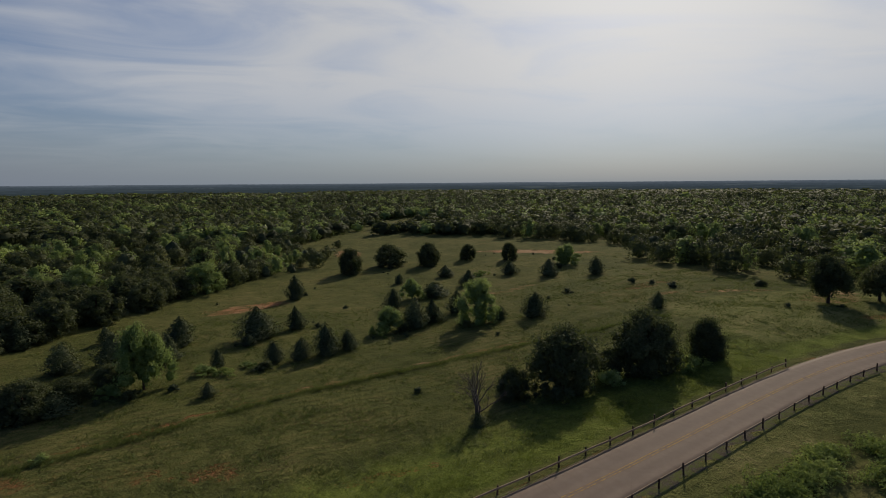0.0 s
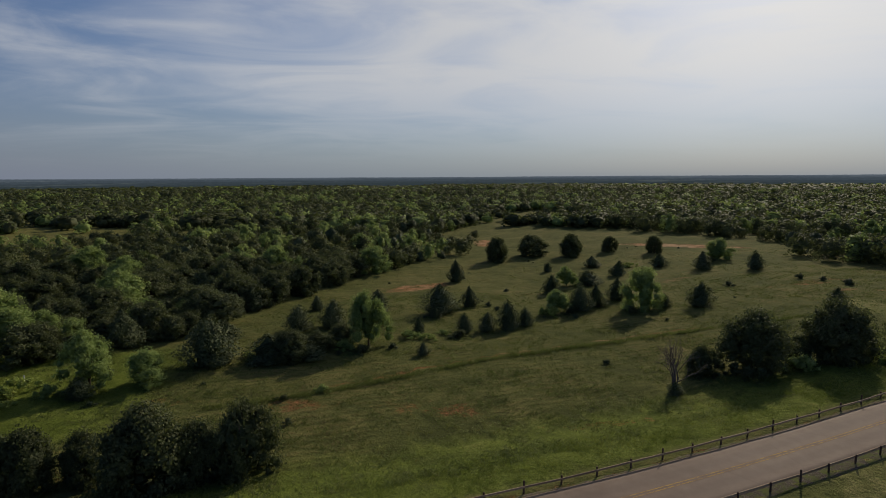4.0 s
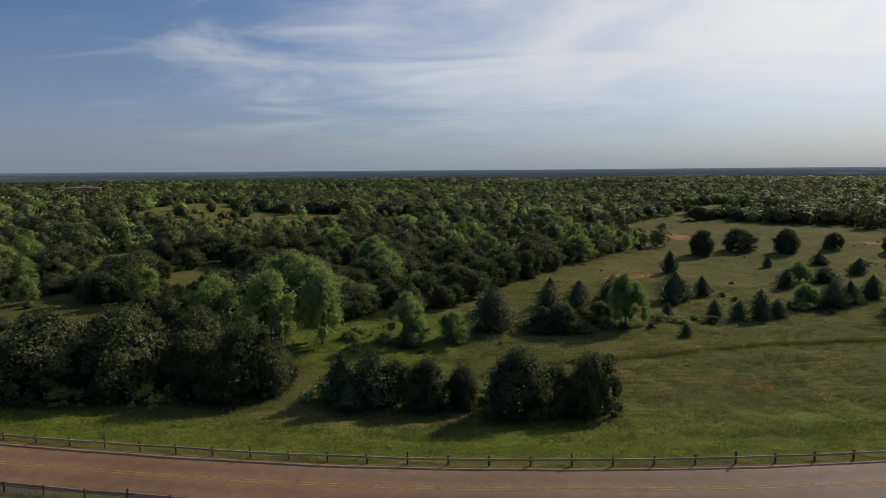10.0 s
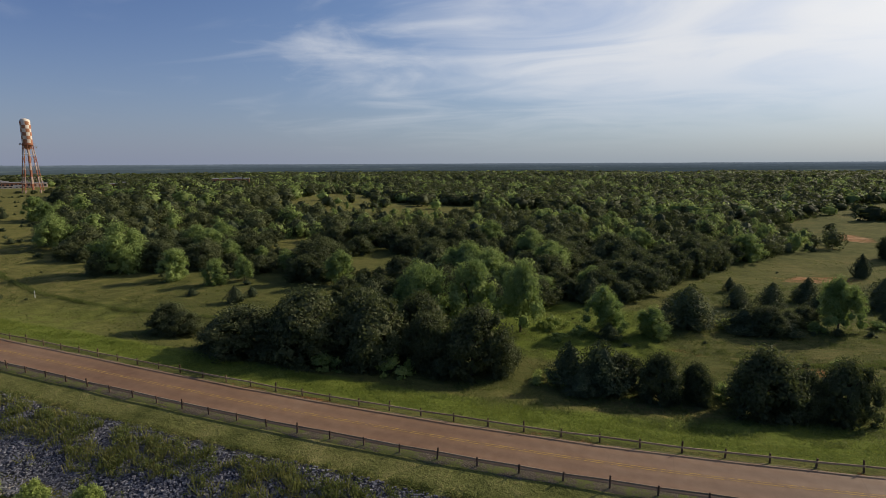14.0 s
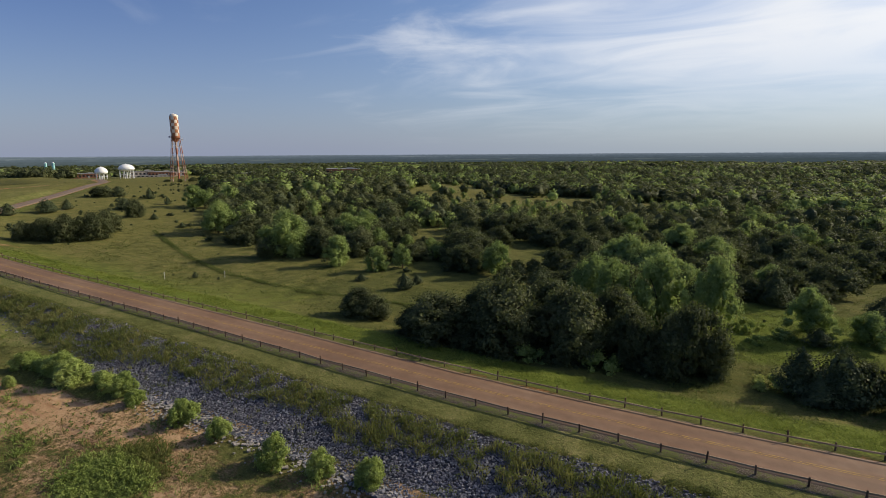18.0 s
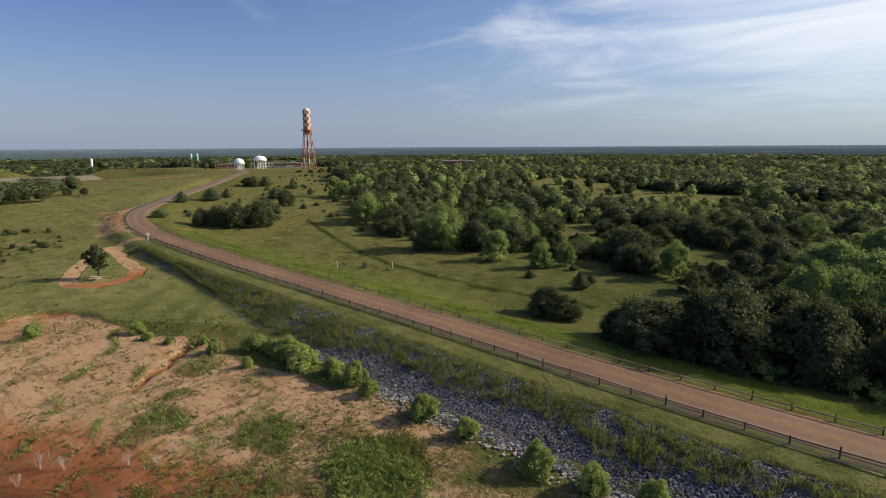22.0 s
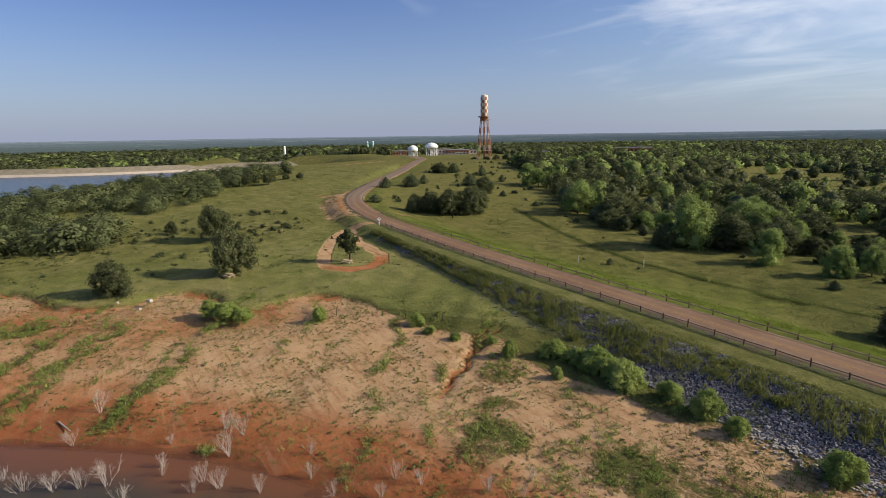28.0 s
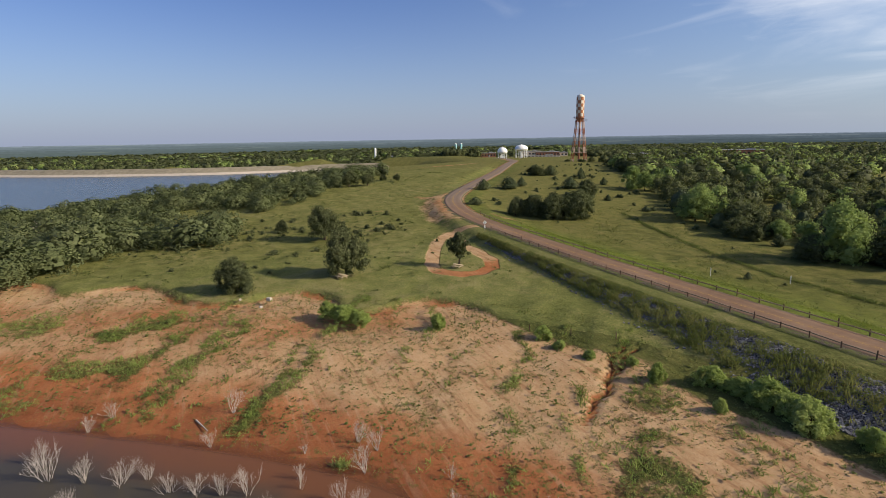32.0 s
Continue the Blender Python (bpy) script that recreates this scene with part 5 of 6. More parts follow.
# ---- riprap ----
def stone(rng):
    v = np.array([(i, j, k) for i in (-1, 1) for j in (-1, 1) for k in (-1, 1)], float) * rng.uniform(.6, 1.0, (8, 3)) * np.array([1.0, .8, .6])
    return v, np.array([[0, 1, 3, 2], [4, 6, 7, 5], [0, 4, 5, 1], [2, 3, 7, 6], [0, 2, 6, 4], [1, 5, 7, 3]])


def make_riprap():
    rng = np.random.default_rng(8)
    n = 62000
    x = rng.uniform(-226, -38, n)
    k = rng.uniform(0, 1, n)
    toe = riprap_toe(x)
    top = 8.0 + .6 * ripple(x, x * 0, 5)
    d = top + (toe + .7 * ripple(x, x * 0 + 3, 4) + 1.2 - top) * k
    keep = ((k < .68) | (x > -150) | (rng.random(n) < .05)) & (rng.random(n) < np.clip((toe - 6.4) / 6, .25, 1)) & (rng.random(n) < .4 + .6 * sm(.0, .3, k)) & (rng.random(n) < .62 + .38 * sm(-165, -140, x))
    x, d, k = x[keep], d[keep], k[keep]
    slope = (road_y(x + 1) - road_y(x - 1)) / 2
    px, py = x + d * slope, road_y(x) - d
    size = rng.uniform(.065, .125, len(x)) * (1 + .6 * (rng.random(len(x)) < .06)) * (1 + .9 * sm(.86, 1.0, k) * rng.random(len(x)))
    shapes = []
    for _ in range(12):
        sv, sq = stone(rng)
        shapes.append((sv @ np.array(Euler(rng.normal(0, .25, 3)).to_matrix()).T, sq))
    picks = rng.integers(0, 12, len(x))
    chosen = np.nonzero((px > -111) & (px < -100) & (k > .25))[0][:300]
    rest = np.ones(len(x), bool)
    rest[chosen] = False
    base = grow_stuff("riprap", shapes, picks[rest], px[rest], py[rest], size[rest], size[rest], ROCK, "grey broken stone riprap on the embankment slope", "riprap", -.04)
    meshes = [mesh_from("stone", sv, sq, ROCK) for sv, sq in shapes]
    for i in chosen:
        s = part("stone", meshes[picks[i]], base)
        s.matrix_basis = Matrix.LocRotScale((px[i], py[i], float(height(px[i], py[i])) + .04), Euler((0, 0, rng.uniform(0, 6.3))), (size[i],) * 3)


make_riprap()


def toe_stones():
    """Larger pale stones that have rolled to the foot of the slope."""
    rng = np.random.default_rng(31)
    n = 900
    x = rng.uniform(-128, -84, n)
    o = riprap_toe(x) + .4 + np.abs(rng.normal(0, 1.3, n))
    shapes = [stone(rng) for _ in range(8)]
    size = rng.uniform(.07, .17, n) * (1 + .5 * (rng.random(n) < .1))
    grow_stuff("toe_stones", shapes, rng.integers(0, 8, n), x, road_y(x) - o, size, size, plain("pale_limestone", (0.32, 0.29, 0.255), .9, 2.0, .5), "pale loose stones at the foot of the slope", "stones", -.05)


toe_stones()


def clay_clods():
    """Lumps of clay broken from the turf's edge."""
    rng = np.random.default_rng(57)
    x, y = rng.uniform(-232, -168, 9000), rng.uniform(-95, -20, 9000)
    off = bank_edge(x, y) - shore(x, y)
    keep = (off > -.3) & (off < .5 + 2.6 * rng.random(9000) ** 2) & (rng.random(9000) < .4 + .5 * ripple(x, y, 3.0, 2.0))
    x, y = x[keep], y[keep]
    shapes = [stone(rng) for _ in range(8)]
    size = .06 + .22 * rng.random(len(x)) ** 2.5
    grow_stuff("clay_clods", shapes, rng.integers(0, 8, len(x)), x, y, size, size * 1.4, plain("broken_clay", (0.3, 0.125, 0.062), .95, 2.0, .5), "broken red clay clods below the turf edge", "clods", .85)


clay_clods()


# ---- grass and weeds ----
def tuft(seed, blades, spread, width, lean):
    rng = np.random.default_rng(seed)
    v = []
    for i in range(blades):
        a, b = rng.uniform(0, 2 * math.pi, 2)
        p = np.array([math.cos(a), math.sin(a), 0]) * spread * rng.uniform(0, 1) ** .5
        side = np.array([math.cos(b), math.sin(b), 0]) * width
        h = rng.uniform(.55, 1.0)
        tip = p + np.array([*rng.normal(0, lean, 2), h])
        v += [p - side * .5 + (0, 0, -.06), p + side * .5 + (0, 0, -.06), tip + side * .22, tip - side * .22]
    return np.array(v), np.arange(4 * blades).reshape(blades, 4)


def bushlet(seed):
    return round_crown(seed, 110, .07, 8, -.05, .55, .6, .62, .5)


def herb(seed):
    return round_crown(seed, 46, .07, 7, -.05, .62, .7, 0, 0, tall=1.9, flat=.9)


def spread_stuff(name, templates, x, y, h, w, mat, label, category="grass"):
    rng = np.random.default_rng(len(x) + 3)
    grow_stuff(name, templates, rng.integers(0, len(templates), len(x)), x, y, h, w, mat, label, category, .02)


def make_grass():
    rng = np.random.default_rng(21)
    coarse = [tuft(200 + i, 9, .55, .06, .28) for i in range(5)]
    fine = [tuft(210 + i, 7, .5, .09, .3) for i in range(4)]
    leafy = [tuft(230 + i, 9, .5, .13, .35) for i in range(5)]
    low = [herb(270 + i) for i in range(6)]
    # tall bright grass under the north fence
    n = 9000
    x = rng.uniform(-236, 70, n)
    o = 5.4 + 6.0 * rng.random(n) ** 1.2
    slope = (road_y(x + 1) - road_y(x - 1)) / 2
    k = 1 / np.sqrt(1 + slope ** 2)
    px, py = x - o * slope * k, road_y(x) + o * k
    clump = .5 + .5 * ripple(px, py, 3.0)
    h = .16 + .36 * rng.random(n) * clump * sm(5.4, 7.0, o)
    spread_stuff("verge_grass", coarse, px, py, h, .5 + .5 * rng.random(n), LUSH, "tall bright green grass along the road verge")
    # the meadow's rank tufts
    n = 60000
    x, y = rng.uniform(-260, 118, n), rng.uniform(22, 175, n)
    d = road_d(x, y)
    keep = (d > 9) & inside(x, y, MEADOW) & (rng.random(n) < (1.05 - .0045 * y) * (.55 + .45 * ripple(x, y, 11, 2.0)))
    x, y = x[keep], y[keep]
    h = .16 + .26 * rng.random(len(x)) + .1 * ripple(x, y, 6, 1.0)
    pick = rng.random(len(x)) < .5 + .3 * ripple(x, y, 14, 3.0)
    spread_stuff("meadow_grass", fine, x[pick], y[pick], h[pick], .55 + .5 * rng.random(pick.sum()), WEED, "olive meadow grass in rank tufts")
    spread_stuff("meadow_herbs", fine, x[~pick], y[~pick], h[~pick], .55 + .5 * rng.random((~pick).sum()), HERB, "dark green herbs among the meadow grass")
    # thick unmown grass east of the oaks
    n = 64000
    short = [tuft(250 + i, 6, .6, .1, .3) for i in range(5)]
    x, y = rng.uniform(-75, 118, n), 28 + 100 * rng.random(n) ** 1.3
    row = np.sin((y - .28 * x) / 1.25 + .8 * ripple(x, y, 14))
    worn = np.minimum(np.hypot((x + 9.4) / 6, (y - 54.6) / 1.6), np.hypot((x + 29.5) / 6, (y - 56.8) / 2.0)) < 1
    keep = (road_d(x, y) > 9) & inside(x, y, MEADOW) & ~(worn & (rng.random(n) < .7)) & (rng.random(n) < .62 + .3 * ripple(x, y, 8, 1.4) + .25 * row)
    x, y = x[keep], y[keep]
    h = .14 + .2 * rng.random(len(x))
    pick = rng.random(len(x)) < .4 + .35 * ripple(x, y, 17, 2.4)
    spread_stuff("field_grass", short, x[pick], y[pick], h[pick], .6 + .5 * rng.random(pick.sum()), LUSHER, "thick green unmown meadow grass")
    spread_stuff("field_herbs", short, x[~pick], y[~pick], h[~pick], .6 + .5 * rng.random((~pick).sum()), HERB, "dull green herbs in the unmown meadow")
    # darker growth along the old tracks
    tx, ty = [], []
    for line in (TRACK_EAST, TRACK_WEST):
        k = rng.uniform(line[0][0], line[-1][0], 1500)
        tx.append(k)
        ty.append(np.interp(k, [p[0] for p in line], [p[1] for p in line]) + rng.normal(0, .35, 1500))
    x, y = np.concatenate(tx), np.concatenate(ty)
    spread_stuff("track_grass", coarse, x, y, .35 + .35 * rng.random(len(x)), .6 + .4 * rng.random(len(x)), HERB, "rank dark grass along the old meadow track")
    # low scrub dotted over the meadow and the hill
    n = 900
    x, y = rng.uniform(-420, 110, n), rng.uniform(25, 200, n)
    keep = inside(x, y, MEADOW) & (road_d(x, y) > 14) & (rng.random(n) < .22 + .75 * sm(-240, -290, x) + .2 * ripple(x, y, 18))
    x, y = x[keep], y[keep]
    h = .5 + 1.3 * rng.random(len(x)) ** 2
    bush = [bushlet(220 + i) for i in range(4)]
    spread_stuff("meadow_scrub", bush, x, y, h, h * (1.1 + .7 * rng.random(len(x))), CEDAR, "low dark scrub dotted over the meadow", "scrub")
    # weeds through the stones
    n = 19000
    x = rng.uniform(-232, -38, n)
    k = rng.random(n) ** 1.25
    top = 7.4
    o = top + (riprap_toe(x) - top) * k
    slope = (road_y(x + 1) - road_y(x - 1)) / 2
    px, py = x + o * slope, road_y(x) - o
    patch = .7 * ripple(px, py, 1.1, 1.2) + .5 * ripple(px, py, 3.7, 2.2)
    west = sm(-132, -158, px)
    low_edge = .56 + .16 * ripple(px, px * 0, 5.0, .6) + .6 * west
    band = sm(low_edge + .12, low_edge - .1, k) * sm(.06, .24, k)
    keep = rng.random(n) < np.clip(band * (.62 - .2 * west + .8 * patch) + .03, 0, 1)
    keep |= (k < .06) & (rng.random(n) < .5)
    px, py, k = px[keep], py[keep], k[keep]
    h = .25 + .8 * rng.random(len(px)) ** 1.2 * sm(.0, .2, k)
    half = rng.random(len(px)) < .7
    spread_stuff("slope_weeds", leafy, px[half], py[half], h[half], .4 + .5 * rng.random(half.sum()), WEED, "yellow-green weeds growing through the stone slope", "weeds")
    spread_stuff("slope_herbs", low, px[~half], py[~half], h[~half], .4 + .5 * rng.random((~half).sum()), HERB, "dark green herbs growing through the stone slope", "weeds")
    # rank green growth on the damp bed below the slope
    x, y = rng.normal(-117.0, 2.1, 2600), rng.normal(-10.2, 2.0, 2600)
    h = (.35 + .5 * rng.random(2600)) * (1 + .35 * ripple(x, y, 2.0)) * sm(3.4, 1.2, np.hypot((x + 117.5) / 3.6, (y + 10) / 2.9))
    h = np.maximum(h, .12)
    olive = rng.random(2600) < sm(-10.5, -7.5, y + .8 * ripple(x, y, 2.5))
    w = .3 + .65 * rng.random(2600) ** 1.6
    h = h * (.55 + .75 * rng.random(2600) ** 1.5)
    spread_stuff("bed_herbs", low, x[~olive], y[~olive], h[~olive], w[~olive], RANK, "rank bright green growth on the damp lake bed", "weeds")
    spread_stuff("bed_grass", leafy + low[:1], x[olive], y[olive], h[olive], w[olive], WEED, "olive yellow grass beside the rank growth on the lake bed", "weeds")
    # weeds down the rills and over the bank
    n = 120000
    x, y = rng.uniform(-232, -98, n), rng.uniform(-100, 4, n)
    s0, u = shore(x, y), .57 * x + .82 * y
    g = np.zeros(n)
    for u0, w, kk in RILLS:
        g = np.maximum(g, kk * sm(w * 1.1, w * .2, np.abs(u - u0 + .9 * np.sin(s0 / 3.1 + u0) + .5 * np.sin(s0 / 1.2))) * (.35 + .65 * (ripple(x, y, 2.6, 1.7) > 0)))
    for px, py, a, kk in GREEN_PATCHES:
        g = np.maximum(g, kk * sm(1.15, .5, np.hypot(x - px, y - py) / a + .25 * ripple(x, y, 2.2)))
    for *line, a in GREEN_LINES:
        g = np.maximum(g, .8 * sm(a, a * .3, near_line(x, y, *line) + .6 * ripple(x, y, 1.7)) * (ripple(x, y, 3.1, .4) > -.45))
    g = np.maximum(g, .12 + .12 * ripple(x, y, 5, 3.0) + .22 * sm(-168, -130, x) * (.6 + .6 * ripple(x, y, 3.4, 1.0)))
    keep = (rng.random(n) < np.where(g > .3, g * .5, g)) & (s0 > .8) & (s0 < 44) & (y < road_y(x) - riprap_toe(x) - 1)
    x, y = x[keep], y[keep]
    dense = g[keep] > .3
    h = np.where(dense, .25 + .4 * rng.random(len(x)), .12 + .2 * rng.random(len(x)))
    green = dense & (rng.random(len(x)) < .6)
    dull = dense & ~green
    spread_stuff("bank_weeds", leafy + low[:2], x[green], y[green], h[green], .5 + .4 * rng.random(green.sum()), RANK, "green weeds in the rills of the bare bank", "weeds")
    spread_stuff("bank_herbs", low, x[dull], y[dull], h[dull] * .8, .45 + .4 * rng.random(dull.sum()), WEED, "olive weeds in the rills of the bare bank", "weeds")
    spread_stuff("bank_tufts", fine, x[~dense], y[~dense], h[~dense], .35 + .4 * rng.random((~dense).sum()), WEED, "sparse dry tufts on the bare bank", "weeds")
    # small dark seedlings strewn over the sand, and clods of dried clay
    n = 30000
    x, y = rng.uniform(-225, -92, n), rng.uniform(-95, 2, n)
    s0, u = shore(x, y), .57 * x + .82 * y
    lines = np.sin(u * 2.1 + 1.4 * np.sin(s0 / 4.0)) * .5 + ripple(x, y, 4.1, 2.7)
    keep = (rng.random(n) < .34 + .3 * lines) & (s0 > 3) & (s0 < 43) & (y < road_y(x) - riprap_toe(x) - 1)
    x, y = x[keep], y[keep]
    seedling = [round_crown(500 + i, 7, .26, 3, -.1, .6, .5, 0, 0) for i in range(5)]
    size = .12 + .3 * rng.random(len(x)) ** 2
    dull = rng.random(len(x)) < .6
    spread_stuff("seedlings", seedling, x[dull], y[dull], size[dull], size[dull] * 1.7, HERB, "small dark green seedlings strewn over the sand", "weeds")
    spread_stuff("dry_seedlings", seedling, x[~dull], y[~dull], size[~dull] * .8, size[~dull] * 1.6, WEED, "small olive seedlings strewn over the sand", "weeds")
    # rank clumps over the mown grass
    n = 26000
    x, y = rng.uniform(-430, -195, n), rng.uniform(-80, 75, n)
    keep = (road_d(x, y) < -7) & (shore(x, y) > 44) & ~inside(x, y, GROVE) & (rng.random(n) < .1 + .5 * sm(.1, .9, ripple(x, y, 6, 1.0) + .6 * ripple(x, y, 19, 2.0))) & (lake_far(x, y) < .05)
    x, y = x[keep], y[keep]
    spread_stuff("lawn_weeds", leafy, x, y, .1 + .3 * rng.random(len(x)) ** 1.5, .5 + .6 * rng.random(len(x)), HERB, "rank green tufts in the mown grass", "weeds")
    # scrub below the oaks and east of the bank
    x, y = rng.uniform(-290, -222, 1500), rng.uniform(-100, 0, 1500)
    keep = (ripple(x, y, 8, .4) + .5 * sm(-225, -262, x) > .2) & (shore(x, y) > 46) & (rng.random(1500) < .3 + .7 * sm(-228, -258, x))
    x, y = x[keep], y[keep]
    h = .25 + 1.1 * rng.random(len(x)) ** 2.2
    half = rng.random(len(x)) < .45
    spread_stuff("grove_scrub", bush[:2], x[half], y[half], h[half], h[half] * (1.2 + rng.random(half.sum())), OAK, "low scrub in front of the lakeside grove", "scrub")
    spread_stuff("grove_weeds", low, x[~half], y[~half], h[~half] * .7, .8 + rng.random((~half).sum()), HERB, "rank weeds in front of the lakeside grove", "weeds")
    x, y = [], []
    for cx, cy, a, b, k in ((49, 36.2, 1.3, .7, 110), (45, 34.2, 1.8, .7, 170), (39.5, 33.0, 2.2, .8, 200), (55.5, 35.5, 1.0, 1.2, 90), (52, 32, 2.0, .9, 100)):
        x.append(rng.normal(cx, a, k))
        y.append(rng.normal(cy, b, k))
    x, y = np.concatenate(x), np.concatenate(y)
    h = .45 + .6 * rng.random(len(x))
    spread_stuff("slope_scrub", low, x, y, h, .6 + .5 * rng.random(len(x)), RANK, "tall bright green weeds below the guard rail", "weeds")


make_grass()

# ---- dead wood ----
snag = tree_model("dead_tree", bare_tree(300, 5, 5, .3, .022, .1), None, None, "leafless grey dead tree in the meadow", "dead tree", DARKDEAD)
plant(snag, 21.0, 57.2, 7.4, .95)
plant(CEDARS[1], 20.8, 56.4, 1.7, 1.5, label="small dark redcedar at the foot of a dead tree")
DRY = [tree_model("dead_shrub", bare_tree(310 + i, 8, 4, .3, .0105, .3), None, None, "bleached leafless shrub standing in shallow water", "dead shrub", DEADWOOD) for i in range(4)]
DRY_SPOTS = [(-165.8, -56.2, 1.9, 2.0), (-164.5, -66.8, 3.4, 2.7), (-162.7, -63.7, 3.0, 3.2), (-162.5, -61.5, 2.0, 1.9), (-156.2, -53.3, 3.2, 2.9), (-157.2, -55.3, 2.9, 2.3), (-155.0, -49.0, 1.9, 1.1), (-155.0, -43.2, 2.8, 2.9), (-166.3, -69.9, 3.6, 3.4), (-160.3, -47.7, 1.3, 1.3), (-176.4, -66.0, 2.0, 1.9), (-174.5, -68.1, 1.9, 1.9), (-171.3, -53.6, 3.0, 2.8), (-158.3, -57.3, 2.3, 3.0), (-159.6, -59.6, 2.6, 2.2), (-161.0, -67.5, 2.6, 2.2), (-150.4, -36.5, 1.6, 1.6), (-147.0, -37.6, 1.9, 1.7), (-143.5, -36.8, 1.7, 1.6), (-141.0, -33.5, 1.4, 1.4), (-153.0, -52.2, 2.4, 2.0), (-150.8, -47.0, 2.0, 1.6)]
DRY_MORE = [(-168.9, -70.8, 3.2, 2.6), (-159.7, -42.5, 2.2, 2.4), (-157.6, -41.2, 2.4, 2.2), (-156.5, -48.7, 1.8, 1.6), (-142.2, -31.5, 1.9, 1.8), (-150.1, -44.9, 2.4, 2.2), (-140.4, -29.9, 1.7, 1.8), (-136.2, -25.7, 1.8, 1.8), (-135.0, -21.8, 1.3, 1.4), (-133.8, -23.7, 1.4, 1.5), (-152.0, -46.0, 2.4, 2.0), (-147.5, -42.0, 2.2, 2.0)]
for i, (x, y, h, w) in enumerate(DRY_SPOTS + DRY_MORE):
    plant(DRY[i % 4], x, y, h * 1.08, w / h * .9, sink=.1, group="dead shrubs at the water's edge")
plant(DRY[0], -286, -96, 6.5, 1.0, label="tall pale dead tree at the edge of the grove")
log = shape("log", DEADWOOD, tube(.11, .05, 3.4, seg=7, turn=Matrix.Rotation(radians(88), 4, "Y")), bevel=.01)
for x, y, turn in ((-171.5, -57.5, 20),):
    ob = tagged(new("driftwood_log", log), "pale driftwood log lying on the wet bank", "log")
    ob.matrix_basis = pose(x, y, float(height(x, y)) + .12, 0, 0, turn)


# ---- small things on the bank and the grass ----
CONCRETE = plain("concrete", (0.48, 0.42, 0.36), 0.9, 2.0, 0.3)
GALV = plain("galvanised_steel", (0.42, 0.42, 0.42), 0.5, 3.0, 0.2, 0.6)
SIGN_WHITE = plain("white_sheeting", (0.75, 0.74, 0.7), 0.5, 2.0, 0.12)
BLACK = plain("black_paint", (0.02, 0.02, 0.02), 0.6, 2.0, 0.2)
TABLE_WOOD = plain("sun_bleached_planks", (0.5, 0.4, 0.27), 0.8, 3.0, 0.35)


def on_ground(ob, x, y, turn=0.0, lift=0.0):
    ob.matrix_basis = pose(x, y, float(height(x, y)) + lift, 0, 0, turn)
    return ob


def picnic_table(x, y, turn):
    base = tagged(new("picnic_table"), "bleached wooden picnic table in the shade of an oak", "picnic table", "picnic tables")
    plank = shape("plank", TABLE_WOOD, box(2.1, .17, .05), bevel=.006)
    for y0 in (-.29, -.1, .1, .29):
        part("tabletop_plank", plank, base).matrix_basis = Matrix.Translation((0, y0, .76))
    for y0 in (-.78, -.6, .6, .78):
        part("bench_plank", plank, base).matrix_basis = Matrix.Translation((0, y0, .45))
    cross = shape("bench_bearer", TABLE_WOOD, box(.05, 1.75, .13), bevel=.006)
    leg = shape("leg", TABLE_WOOD, box(.06, .13, .95), bevel=.006)
    for x0 in (-.72, .72):
        part("bench_bearer", cross, base).matrix_basis = Matrix.Translation((x0, 0, .37))
        for s in (-1, 1):
            part("leg", leg, base).matrix_basis = pose(x0 + .05, s * .48, .36, s * 28, 0, 0)
    return on_ground(base, x, y, turn)


picnic_table(-210.0, -7.4, 35)
picnic_table(-214.2, -31.0, 25)
block = tagged(new("concrete_block", shape("concrete_block", CONCRETE, box(1.1, .6, .5, z=.2), box(.35, .35, .14, .15, .1, .5), bevel=.04)), "square pale concrete block on the broken clay edge", "block")
on_ground(block, -206.8, -45.8, 30)
for x, y, sx in ((-204.0, -47.5, .6), (-209.5, -50.5, .5)):
    ob = tagged(new("clay_boulder", mesh_from("boulder", stone(np.random.default_rng(int(-x)))[0] * sx * .6, stone(np.random.default_rng(1))[1], CONCRETE)), "broken lump of pale stone on the bank", "boulder")
    on_ground(ob, x, y, 20, sx * .1)
stake = shape("stake", TIMBER, tube(.07, .06, 1.3, z=-.3, seg=7), bevel=.01)
for x, y in ((-178.3, -16.6), (-174.2, -12.8), (-170.1, -8.5), (-165.7, -4.2), (-182.6, -20.9)):
    on_ground(tagged(new("stake", stake), "short dark wooden stake on the sand", "stake", "stakes along the bank"), x, y)
marker = shape("marker_post", SIGN_WHITE, tube(.06, .06, 1.9, z=-.3, seg=8), box(.2, .05, .3, z=1.35), bevel=.01)
for x, y in ((-173.5, 44.5), (-184.3, 36.4), (-68.0, 68.5)):
    on_ground(tagged(new("marker_post", marker), "slim pale marker post in the meadow", "post", "marker posts"), x, y, 30)


def warning_sign(x, y, turn):
    base = tagged(new("road_sign"), "white diamond road sign on a steel post at the bend", "sign")
    part("post", shape("post", GALV, tube(.045, .045, 2.6, z=-.3, seg=8), bevel=.005), base)
    tilt = Matrix.Rotation(radians(45), 4, "X")
    plate = part("plate", shape("plate", SIGN_WHITE, box(.02, .78, .78, .06, 0, 2.1, tilt), bevel=.004), base)
    part("symbol", shape("symbol", BLACK, box(.012, .1, .42, .077, 0, 2.05), box(.012, .26, .1, .077, .05, 2.28)), plate, "black symbol on the sign")
    part("marker_plate", shape("marker_plate", SIGN_WHITE, box(.02, .32, .75, .06, 0, 1.0), bevel=.004), base, "pale narrow plate below the sign")
    on_ground(base, x, y, turn)


warning_sign(-234.0, 12.1, -25)


